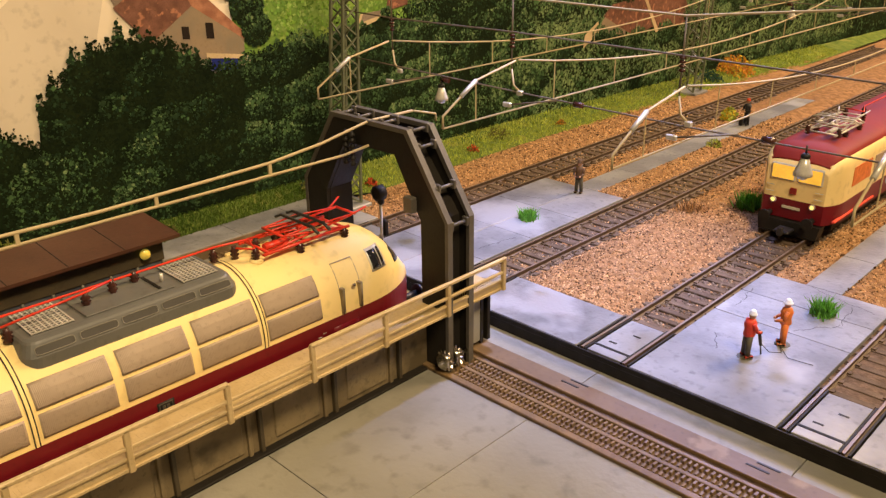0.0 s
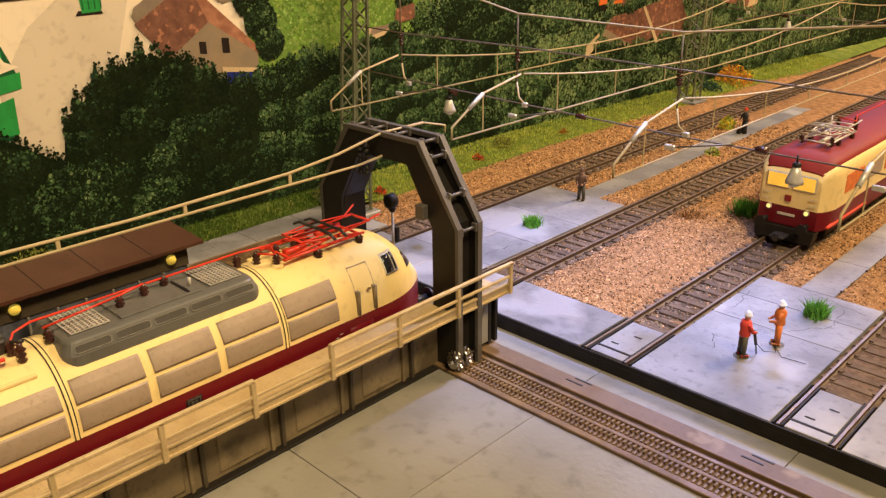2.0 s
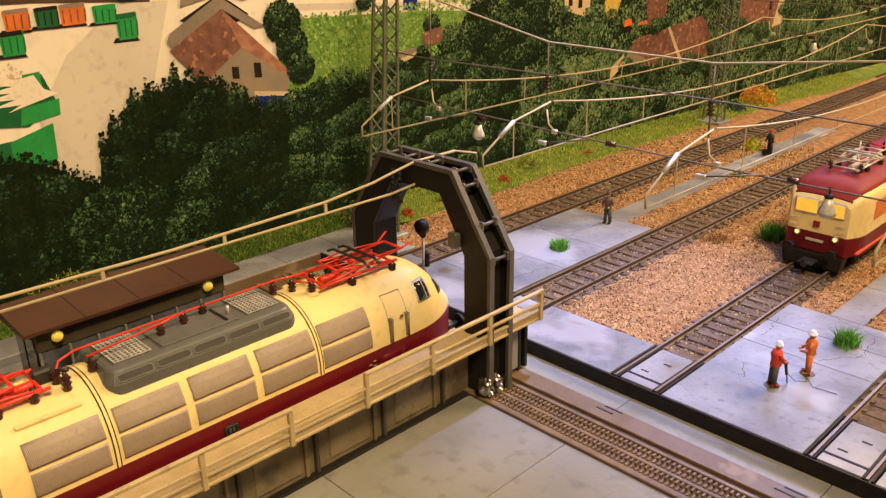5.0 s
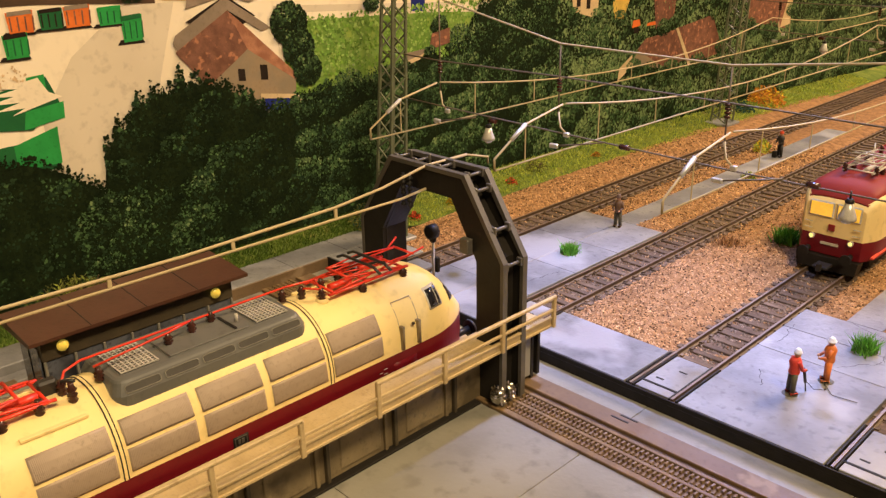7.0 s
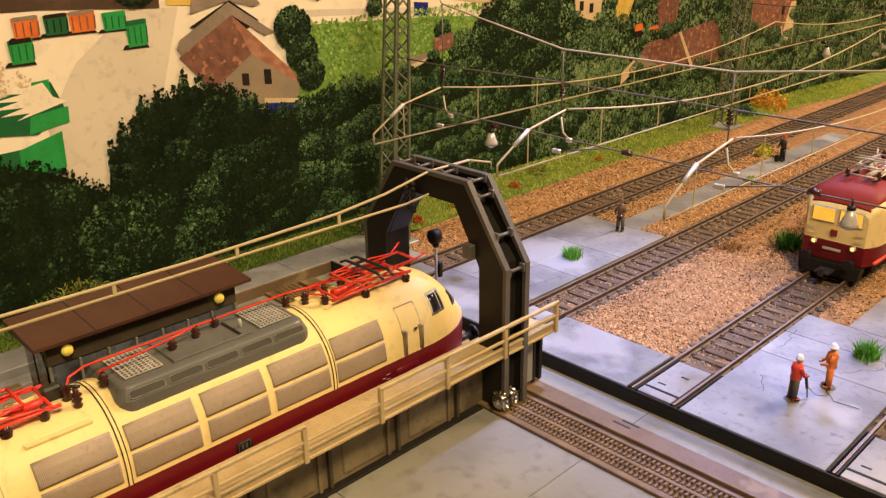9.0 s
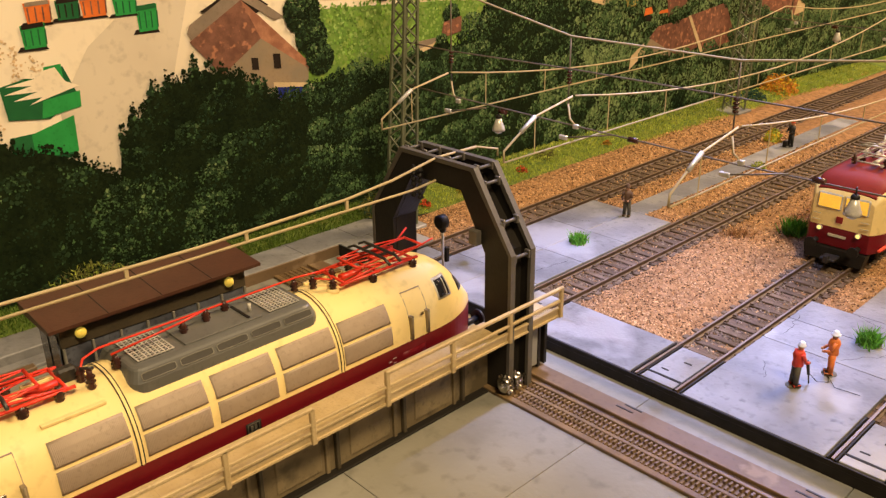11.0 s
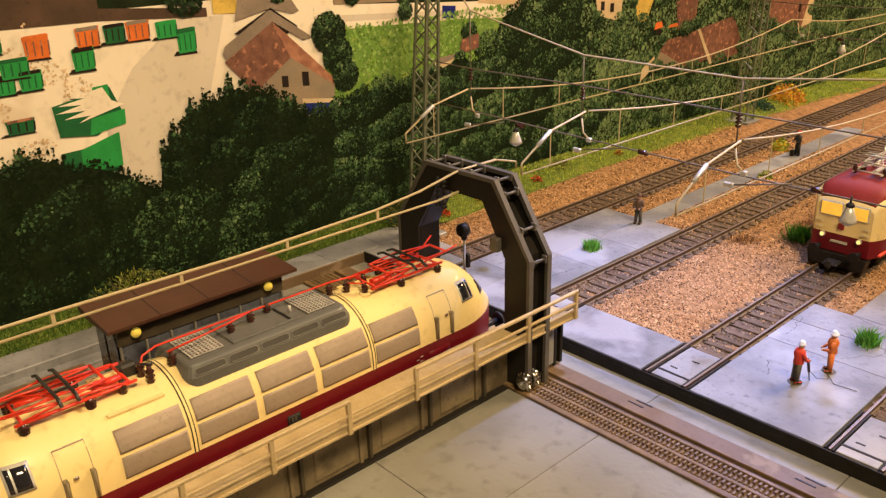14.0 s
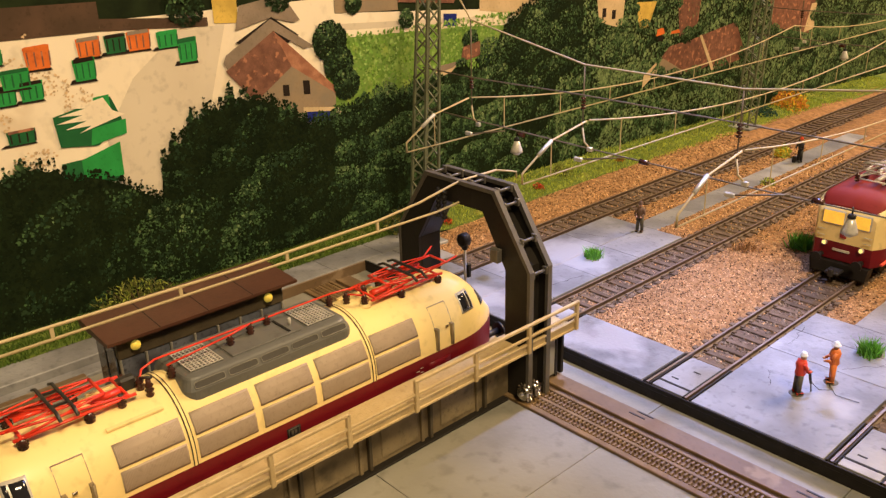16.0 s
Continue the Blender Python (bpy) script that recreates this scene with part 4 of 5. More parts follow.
# pale rims along the plates' outer edges
for y0, y1 in ((-31.75, -29.6), (-22.2, -20.05)):
    part("arch_rim", arch_plate(B(), y0, y1, [(u + math.copysign(0.25, u), z + (0.25 if z > 0 else 0)) for u, z in OUT], [(u - math.copysign(1.1, u), z - (1.2 if z > 50 else 0)) for u, z in OUT]), M["arch_edge"], arch)
for u, z in ((35, 44), (29.5, 54.5), (21, 65.5), (17.6, 70), (4, 70.2), (-8, 70.2), (-17.6, 70), (-22, 65), (-35, 44), (-29.5, 54.5)):
    part("cross_pin", tube(B(), (LX + u, -30.5, z), (LX + u, -21, z), 0.6), M["arch_edge"], arch)
    for y in (-29.2, -22.6):
        part("lug", box(B(), LX + u - 1.1, LX + u + 1.1, y - 0.5, y + 0.5, z - 1.4, z + 1.4, 0.2), M["arch_edge"], arch)
part("bracket", box(B(), LX + 18.5, LX + 22.5, -34.0, -31.5, 46, 51, 0.3), M["arch_edge"], arch)
bm = B()
for x in (-1.7, 1.7):
    for k in range(6):
        lathe(bm, (LX - 8 + x, -33, 55.5 + 1.9 * k), [(0.6, 0), (1.1, 0.3), (1.1, 0.9), (0.6, 1.2), (0.6, 1.9)], 10)
part("insulator", bm, M["black"], arch)
# wheels of the rack drive
gear_bm = B()
for y in (-29.5, -34.0):
    tube(gear_bm, (-38.5, y - 1.6, -2.2), (-38.5, y + 1.6, -2.2), 2.6, 16)
    for k in range(12):
        a = k * math.pi / 6
        u, v = math.cos(a), math.sin(a)
        tube(gear_bm, (-38.5 + 2.3 * u, y, -2.2 + 2.3 * v), (-38.5 + 3.7 * u, y, -2.2 + 3.7 * v), 0.7, 5, 0.4)
tube(gear_bm, (-38.5, -37, -2.2), (-38.5, -24, -2.2), 0.8)
gear_bm.transform(Matrix.Translation((2.4, 2.0, 1.4)))
part("drive_gear", gear_bm, M["chrome"], bridge, "bright metal drive gear on the rack")

# catenary of the bridge
cat = part("catenary", chain(B(), [(LX, -300, 66.0), (LX, -174.8, 65.4), (LX, -120, 64.6), (LX, -69, 65.6), (LX, -50, 67.4), (LX, -31, 70.7), (LX, -12, 70.6)], 0.45), M["wire"], bridge, "tan wire catenary over the track")
part("contact_wire", chain(B(), [(LX, -300, 61.8), (LX, -42, 62.0), (LX, -26, 63.5)], 0.42), M["wire"], cat)
for y in (-210, -174.8, -139.6, -104.5, -69):
    part("dropper", box(B(), LX - 0.3, LX + 0.3, y - 0.5, y + 0.5, 61.8, 65.3), M["wire"], cat)
part("tail", chain(B(), [(LX, -12, 70.6), (LX + 1, -2, 68), (LX + 1, -2, 65.5)], 0.35), M["wire"], cat)

# control cabin
cab = part("cabin", box(B(), -118.5, -100, -150.5, -91, 4.4, 20.5, 0.2), M["cabin"], bridge, "olive-brown control cabin with a row of windows")
part("cabin_lintel", box(B(), -118.5, -100, -150.5, -91, 34.9, 41.2, 0.2), M["cabin"], cab)
part("cabin_back", box(B(), -118.5, -117, -150.5, -91, 20.5, 34.9), M["cabin"], cab)
part("roof", prism(B(), [(-97, 41.6), (-97, 42.6), (-121, 44.0), (-121, 42.4), (-119, 41.2), (-98.5, 41.2)], -154, -86.5, "y"), M["roofbrown"], cab, "red-brown flat roof with fine seams")
for y in (-137, -120.5, -104):
    part("roof_seam", prism(B(), [(-97.1, 42.65), (-121, 44.08), (-121, 43.98), (-97.1, 42.5)], y - 0.15, y + 0.15, "y"), M["gap"], cab)
for k in range(8):
    y = -150 + k * 8.35
    part("mullion", box(B(), -100.9, -99.8, y - 0.35, y + 0.35, 20.5, 34.9, 0.1), M["rim"], cab, "thin pale window bar")
    if k < 7:
        part("pane", box(B(), -100.7, -100.45, y + 0.5, y + 7.85, 20.6, 34.8), M["cabin_glass"], cab)
for x0, x1 in ((-117, -110.5), (-109, -102)):
    part("side_pane", box(B(), x0, x1, -150.9, -150.45, 16, 38.4, 0.1), M["cabin_glass"], cab)
part("sill", box(B(), -100.2, -99.2, -150.6, -91, 19.8, 20.8, 0.15), M["cabin"], cab)
for y in (-145, -97.5):
    bm = lathe(B(), (0, 0, 0), [(0.5, -0.8), (1.9, -0.4), (2.1, 0.3), (1.6, 1.2), (0.4, 1.7)], 14)
    bm.transform(Matrix.Translation((-98.9, y, 38.8)) @ Matrix.Rotation(math.radians(90), 4, "Y") @ Matrix.Scale(0.82, 4))
    part("beacon", bm, M["amber"], cab, "yellow round warning beacon")
bm = B()
box(bm, -112, -106, -128, -122, 20.5, 28, 0.8)
box(bm, -110, -104, -104, -96, 20.5, 30, 0.6)
part("interior", bm, M["seat"], cab)

# signal on the bridge
sig = part("signal", tube(B(), (-89.2, -12, 4.4), (-89.2, -12, 37), 0.55), M["silver"], bridge, "small signal with a black round head")
bm = lathe(B(), (0, 0, 0), [(1.9, -1.8), (2.9, -1.5), (2.9, 1.5), (1.9, 1.8)], 8)
bm.transform(Matrix.Translation((-89.2, -12.5, 38.6)) @ Matrix.Rotation(math.radians(90), 4, "X"))
part("head", bm, M["black"], sig)
part("collar", lathe(B(), (-89.2, -12, 34.2), [(0.8, 0), (1.3, 0.5), (1.3, 2.2), (0.9, 2.8)], 8), M["black"], sig)
part("relay_box", box(B(), -90.5, -88.0, -11.3, -9.5, 22, 28, 0.3), M["arch"], sig)


# ---------------------------------------------------------------- locomotives
class Hull:
    """A rounded car body along y, centred on x = 0, from nose to nose."""

    def __init__(self, half, width, top, spring, nose, low_nose, power=2.4, tip=0.55):
        self.half, self.width, self.top, self.spring, self.nose, self.low_nose, self.power, self.tip = half, width, top, spring, nose, low_nose, power, tip

    def station(self, y):
        d = max(0.0, (abs(y) - (self.half - self.nose)) / self.nose)
        d = min(1.0, d)
        w = self.width * (1 - (1 - self.tip) * d ** 2.4)
        t = self.top - (self.top - self.low_nose) * d ** 2.8
        return w, t, min(self.spring, t - 3)

    def at(self, y, z):
        """Half width at a height."""
        w, t, s = self.station(y)
        if z <= s:
            return w
        f = min(1.0, (z - s) / (t - s))
        return w * (1 - f ** self.power) ** (1 / self.power)

    def roof(self, y, x):
        w, t, s = self.station(y)
        f = min(1.0, abs(x) / w)
        return s + (t - s) * (1 - f ** self.power) ** (1 / self.power)

    def body(self, z0, z1, n=60, grow=0.0):
        bm = B()
        rows = []
        ys = [-self.half + self.nose * 1.05 * (1 - math.cos(math.pi * 0.5 * k / 16)) for k in range(17)]
        mid = [-self.half + self.nose * 1.05 + (2 * self.half - 2.1 * self.nose) * k / 12 for k in range(1, 12)]
        ys = ys + mid + [-y for y in ys[::-1]]
        for y in ys:
            w, t, s = self.station(y)
            pts = []
            if z1 is None:
                pts = [(w, z0), (w, (z0 + s) / 2)]
                for k in range(15):
                    a = math.pi * k / 14
                    c, si = math.cos(a), math.sin(a)
                    pts.append((math.copysign(abs(c) ** (2 / self.power), c) * w, s + (t - s) * abs(si) ** (2 / self.power)))
                pts += [(-w, (z0 + s) / 2), (-w, z0)]
            else:
                pts = [(w + grow, z0), (w + grow, z1), (-w - grow, z1), (-w - grow, z0)]
            rows.append([bm.verts.new((x, y, z)) for x, z in pts])
        for a, b in zip(rows, rows[1:]):
            for k in range(len(a) - 1):
                bm.faces.new((a[k], b[k], b[k + 1], a[k + 1])).smooth = z1 is None
        bm.faces.new(rows[0]), bm.faces.new(rows[-1][::-1])
        bmesh.ops.recalc_face_normals(bm, faces=bm.faces[:])
        return bm

    def patch(self, y0, y1, z0, z1, lift, side=1, ny=3, nz=3, skew=0.0):
        """A thin plate that lies on the side wall."""
        bm = B()
        grid = []
        for j in range(nz + 1):
            z = z0 + (z1 - z0) * j / nz
            grid.append([bm.verts.new((side * (self.at(y0 + (y1 - y0) * i / ny + skew * (z - z0), z) + lift), y0 + (y1 - y0) * i / ny + skew * (z - z0), z)) for i in range(ny + 1)])
        for a, b in zip(grid, grid[1:]):
            for i in range(ny):
                bm.faces.new((a[i], a[i + 1], b[i + 1], b[i])).smooth = True
        geo = bmesh.ops.extrude_face_region(bm, geom=bm.faces[:])
        for v in geo["geom"]:
            if isinstance(v, bmesh.types.BMVert):
                v.co.x -= side * (lift + 0.25)
        bmesh.ops.recalc_face_normals(bm, faces=bm.faces[:])
        return bm

    def ring(self, y, thick, lift):
        bm = B()
        lo = []
        for z in [20 + 1.6 * k for k in range(11)]:
            lo.append((self.at(y, z) + lift, z))
        pts = lo[:]
        for k in range(15):
            x = lo[-1][0] - lo[-1][0] * 2 * k / 14
            pts.append((x, self.roof(y, x) + lift))
        pts += [(-x, z) for x, z in lo[::-1]]
        a = [bm.verts.new((x, y - thick, z)) for x, z in pts]
        b = [bm.verts.new((x, y + thick, z)) for x, z in pts]
        for k in range(len(pts) - 1):
            bm.faces.new((a[k], b[k], b[k + 1], a[k + 1]))
        return bm


def insulator(bm, x, y, z, h=3.4, r=1.1):
    lathe(bm, (x, y, z), [(r * 0.7, 0), (r, h * 0.12), (r * 0.6, h * 0.25), (r * 1.1, h * 0.4), (r * 0.6, h * 0.52), (r * 1.1, h * 0.66), (r * 0.55, h * 0.8), (r * 0.6, h)], 10)
    return bm


def pantograph(parent, y, z, frame_mat, flip=1, shoe="darkmetal"):
    p = part("pantograph", B(), M[frame_mat], parent, "folded pantograph on insulators", at=(0, y, z - 0.5))
    p.scale = (1.0, 1.0, 0.8)
    bm = B()
    for x in (-6.5, 6.5):
        tube(bm, (x, -19 * flip, 1.0), (x, 13 * flip, 1.0), 0.6, 6)
        tube(bm, (x, -17 * flip, 1.6), (x * 0.7, 17 * flip, 4.2), 0.45, 6)
        tube(bm, (x, 11 * flip, 1.4), (x * 0.8, -11 * flip, 4.8), 0.45, 6)
        tube(bm, (x * 0.7, 17 * flip, 4.2), (x * 0.9, 2 * flip, 5.2), 0.35, 6)
        tube(bm, (x * 0.8, -11 * flip, 4.8), (x * 0.9, 3 * flip, 5.6), 0.35, 6)
        tube(bm, (x, -14 * flip, 1.3), (-x * 0.6, 8 * flip, 3.6), 0.32, 6)
    for yy, w, zz in ((-17, 7, 1.2), (11, 7, 1.2), (17, 5, 4.2), (-11, 5.4, 4.8), (-4, 6.5, 1.0)):
        tube(bm, (-w, yy * flip, zz), (w, yy * flip, zz), 0.5, 6)
    tube(bm, (2.5, -16 * flip, 1.6), (2.5, -8 * flip, 1.6), 1.25, 10)
    tube(bm, (-3, 0, 1.6), (-3, 10 * flip, 1.8), 0.9, 8)
    for x in (-5, 5):
        tube(bm, (x, 14 * flip, 4.0), (x * 1.4, 20 * flip, 6.8), 0.4, 6)
    part("frame", bm, M[frame_mat], p)
    bm = B()
    for yy in (-2.2, 2.2):
        chain(bm, [(-11, yy * flip, 4.6), (-8, yy * flip, 6.3), (8, yy * flip, 6.3), (11, yy * flip, 4.6)], 0.55, 6)
    for x in (-4, 4):
        box(bm, x - 0.4, x + 0.4, -2.2, 2.2, 5.6, 6.3)
    part("contact_shoe", bm, M[shoe], p)
    for x in (-6.5, 6.5):
        for yy in (-6, 11):
            part("insulator", insulator(B(), x, yy * flip, -2.8, 3.8, 1.4), M["insul"], p)
    return p


loco = empty("electric_locomotive", "cream and dark red electric locomotive with red pantographs on the traverser", "locomotive", (LX + DX, -127.4, 0))
loco.scale = (1.0, 1.028, 1.06)
hull = Hull(94.0, 18, 40.2, 22.5, 24, 23.5, 2.1, 0.55)
part("body", hull.body(20.0, None), M["cream"], loco, "cream enamel upper body")
skirt = part("skirt", hull.body(9.5, 20.0, grow=0.02), M["red"], loco, "dark red lower body")
part("underframe", box(B(), -15, 15, -88, 88, 3.5, 9.4, 0.5), M["black"], loco, "black underframe and bogies")
part("solebar", hull.body(8.3, 9.6, grow=-0.3), M["black"], loco)
for yy in (-76, -58, -40, 40, 58, 76):
    for s in (-1, 1):
        part("wheel", tube(B(), (s * 7.0, yy, 6.2), (s * 9.6, yy, 6.2), 6.2, 20), M["darkmetal"], loco)
# louvres
for s in (1, -1):
    for y0, y1 in ((33.2, 52.0), (11.6, 30.4), (-9.4, 9.2), (-30.4, -11.8), (-52.4, -33.6)):
        for z0, z1 in ((21.6, 27.6), (28.6, 34.2)):
            frame_ob = part("louvre", hull.patch(y0, y1, z0, z1, 0.22, s), M["grille"], loco, "fine grey-beige louvre panel")
            bm = B()
            n = 44
            for k in range(n):
                y = y0 + 0.6 + (y1 - y0 - 1.2) * k / (n - 1)
                for j in range(3):
                    za, zb = z0 + 0.4 + (z1 - z0 - 0.8) * j / 3, z0 + 0.4 + (z1 - z0 - 0.8) * (j + 1) / 3
                    xa, xb = s * (hull.at(y, za) + 0.24), s * (hull.at(y, zb) + 0.24)
                    vs = [bm.verts.new(v) for v in ((xa, y - 0.13, za), (xa + s * 0.05, y + 0.13, za), (xb + s * 0.05, y + 0.13, zb), (xb, y - 0.13, zb))]
                    bm.faces.new(vs)
            part("slats", bm, M["grille"], frame_ob)
# seams between the three hood sections, doors, cab windows
for y in (32, -32):
    for d in (-0.55, 0.55):
        part("seam", hull.ring(y + d, 0.16, 0.1), M["gap"], loco)
    part("seam_strip", hull.ring(y, 0.36, 0.16), M["cream"], loco)
for e in (1, -1):
    for s in (1, -1):
        for y in (59.6, 67.6):
            part("door_seam", hull.patch(e * y - 0.1, e * y + 0.1, 20.3, 35.0, 0.06, s, 1, 6), M["grille"], loco)
        part("door_seam", hull.patch(min(e * 59.6, e * 67.6), max(e * 59.6, e * 67.6), 34.9, 35.1, 0.06, s, 4, 1), M["grille"], loco)
        for y in (60.0, 67.0):
            bm = tube(B(), (s * 18.7, e * y, 20.6), (s * 18.7, e * y, 28.5), 0.35, 6)
            box(bm, s * 17.9 - 0.9, s * 17.9 + 0.9, e * y - 0.6, e * y + 0.6, 20.6, 28.5, 0.1)
            part("grab_rail", bm, M["girder"], loco)
        part("door_handle", box(B(), s * 18.2 - 0.3, s * 18.2 + 0.3, e * 64.5 - 0.7, e * 64.5 + 0.7, 27.6, 28.6, 0.15), M["chrome"], loco)
        frame_ob = part("cab_window", hull.patch(min(e * 73.4, e * 79.8), max(e * 73.4, e * 79.8), 29.2, 35.4, 0.18, s, 4, 4), M["silver"], loco, "cab side window in a bright frame")
        part("pane", hull.patch(min(e * 74.0, e * 77.6), max(e * 74.0, e * 77.6), 29.8, 34.8, 0.32, s, 3, 3), M["glass"], frame_ob)
        part("pane", hull.patch(min(e * 78.1, e * 79.2), max(e * 78.1, e * 79.2), 29.8, 34.8, 0.32, s, 3, 3), M["glass"], frame_ob)
        part("buffer", tube(tube(B(), (s * 9.5, e * 89, 11), (s * 9.5, e * 99, 11), 1.3, 10), (s * 9.5, e * 99, 11), (s * 9.5, e * 100, 11), 3.2, 14), M["darkmetal"], loco)
        part("step_panel", hull.patch(min(e * 56, e * 66), max(e * 56, e * 66), 12, 17, 0.15, s), M["red"], loco)
    for s in (1, -1):
        part("windscreen", hull.patch(min(e * 85.0, e * 89.5), max(e * 85.0, e * 89.5), 28.0, 32.0, 0.15, s, 5, 4), M["glass"], loco)
    part("nose_skirt", prism(B(), [(-10, 4), (10, 4), (12, 10), (-12, 10)], e * 83, e * 92, "y"), M["black"], loco)
# plate with the railway's mark, number bars
plate = part("plate", hull.patch(-2.4, 2.4, 14.2, 17.6, 0.18, 1, 2, 2), M["black"], loco, "black plate with a pale mark")
bm = B()
for u0, u1, w0, w1 in ((-1.9, 1.9, 14.55, 14.75), (-1.9, 1.9, 17.05, 17.25), (-1.9, -1.7, 14.75, 17.05), (1.7, 1.9, 14.75, 17.05)):
    box(bm, 18.2, 18.32, u0, u1, w0, w1)
part("mark", bm, M["arch_edge"], plate)
for u in (-1.0, 0.2):
    part("mark", box(B(), 18.2, 18.3, u, u + 0.8, 15.2, 16.6, 0.1), M["arch_edge"], plate)
for k in range(5):
    part("number_bar", box(B(), 18.05, 18.22, -3.6 + 1.6 * k, -2.6 + 1.6 * k, 10.4, 11.7), M["logo"], loco)
for k in range(6):
    part("inscription", box(B(), 18.05, 18.22, 50 + (k % 2) * 1.8, 51.3 + (k % 2) * 1.8, 12.6 + k * 0.8, 12.75 + k * 0.8), M["logo"], loco)
# roof hood
bm = B()
rows = []
for z, inx, iny in ((33.0, 0, 0), (38.4, 0.05, 0.3), (41.2, 1.6, 1.6), (41.65, 2.05, 2.05), (41.95, 2.8, 2.8), (42.1, 3.8, 3.8)):
    ring = []
    for sx, sy, a0 in ((1, 1, 0), (-1, 1, 90), (-1, -1, 180), (1, -1, 270)):
        for k in range(6):
            a = math.radians(a0 + 18 * k)
            ring.append(bm.verts.new((sx * (8.4 - inx * 0.6) + (4 - inx * 0.4) * math.cos(a), sy * (25.5 - iny * 0.6) + (4 - iny * 0.4) * math.sin(a), z)))
    rows.append(ring)
for a, b in zip(rows, rows[1:]):
    for k in range(24):
        bm.faces.new((a[k], a[(k + 1) % 24], b[(k + 1) % 24], b[k]))
bm.faces.new(rows[-1])
bmesh.ops.recalc_face_normals(bm, faces=bm.faces[:])
hood = part("roof_hood", bm, M["hood"], loco, "grey roof hood with slotted sides and grates")
for s in (1, -1):
    for k in range(5):
        y = -21.6 + 10.8 * k
        bm = B()
        out = [(y + 4.55 * math.copysign(abs(math.cos(a)) ** 0.3, math.cos(a)), 0.85 * math.copysign(abs(math.sin(a)) ** 0.35, math.sin(a))) for a in [2 * math.pi * i / 20 for i in range(20)]]
        prism(bm, out, -0.12, 0.16, "x")
        bm.transform(Matrix.Translation((s * 11.62, 0, 39.85)) @ Matrix.Rotation(math.radians(-30) * s, 4, "Y"))
        slot = part("hood_slot", bm, M["slot"], hood)
        bm = B()
        for i in range(20):
            a, b = 2 * math.pi * i / 20, 2 * math.pi * (i + 1) / 20
            f = lambda q: (0.2, y + 4.75 * math.copysign(abs(math.cos(q)) ** 0.3, math.cos(q)), 1.0 * math.copysign(abs(math.sin(q)) ** 0.35, math.sin(q)))
            tube(bm, f(a), f(b), 0.13, 5)
        bm.transform(Matrix.Translation((s * 11.62, 0, 39.85)) @ Matrix.Rotation(math.radians(-30) * s, 4, "Y"))
        part("slot_rim", bm, M["rim"], slot)
for yc in (20, -20):
    bm = B()
    for k in range(9):
        box(bm, -7.5, 7.5, yc - 5 + k * 1.25 - 0.2, yc - 5 + k * 1.25 + 0.2, 42.25, 42.60)
    for k in range(12):
        box(bm, -7.3 + k * 1.32 - 0.15, -7.3 + k * 1.32 + 0.15, yc - 5.2, yc + 5.2, 42.25, 42.55)
    part("grate", bm, M["silver"], hood, "silver roof grate")
    part("grate_floor", box(B(), -7.5, 7.5, yc - 5.2, yc + 5.2, 42.10, 42.23), M["gap"], hood)
part("hood_plate", box(B(), -8, 8, -12, 12, 42.05, 42.55, 0.15), M["hood"], hood)
part("hood_bar", box(B(), -3, 7, 8.0, 8.8, 42.55, 42.85), M["black"], hood)
part("peg", tube(B(), (3, 11, 42), (3, 11, 44.85), 0.5), M["silver"], hood)
# pantographs and roof line
pantograph(loco, 60, 41.4, "panto", 1)
pantograph(loco, -60, 41.4, "panto", -1)
bm = chain(B(), [(-1, 41, 44.6), (-2.5, 31, 44.8), (-2.5, -31, 44.8), (-0.5, -36, 44.4), (3, -38, 43.9)], 0.32)
chain(bm, [(3, -30, 44.6), (1.5, -9, 45.7), (-0.5, -1, 45.9)], 0.32)
chain(bm, [(0, 36, 43.6), (4, 40, 43.2), (-1, 41, 44.6)], 0.32)
part("roof_line", bm, M["panto"], loco, "red roof conductor on insulators")
for x, y, z, h in ((-2.5, 30, 41.4, 3.6), (-2.5, 6, 42.6, 3.6), (-0.5, -1, 42.6, 4.0), (1.5, -9, 42.6, 3.8), (3, -29, 41.2, 3.6), (4, 40, 40.6, 3.6), (-2, 44, 40.6, 3.8), (-1, 36, 40.6, 4.2), (2, -38, 40.4, 4.2), (6, -37, 39.8, 5.2), (-3, -41, 40.4, 4), (6, -45, 39.8, 4)):
    part("insulator", insulator(B(), x, y, z - 0.8, h, 1.25), M["insul"], loco)
bm = box(B(), -2.5, 0.5, -43, -38, 39.6, 43.8, 0.6)
chain(bm, [(3, -38, 43.9), (6, -36, 44.4)], 0.5)
part("main_switch", bm, M["darkmetal"], loco)
for y0, y1, x in ((37, 52, -8), (-52, -36, 11), (-50, -38, -8)):
    part("roof_board", box(B(), x - 0.7, x + 0.7, y0, y1, hull.roof(0, x) - 0.2, hull.roof(0, x) + 0.7, 0.15), M["cream"], loco)
part("pedestal", lathe(B(), (4, 40, 39.0), [(2.2, 0), (2.2, 0.9), (1.6, 1.3)], 14), M["cream"], loco)

# second locomotive, out on the third track
loco_b = empty("electric_locomotive", "cream and red electric locomotive with lit cab windows", "locomotive", (0, 256.7, 0))
hb = Hull(110, 17.5, 39, 32, 14, 32, 3.0, 0.76)
part("body", hb.body(16.5, None), M["cream"], loco_b, "cream upper body")
part("skirt", hb.body(7.5, 16.5, grow=0.02), M["red"], loco_b, "dark red lower body")
rb = Hull(108.6, 15.8, 40.2, 35.4, 14, 34.6, 3.0, 0.8)
part("roof", rb.body(33.8, None), M["redroof"], loco_b, "faded red roof")
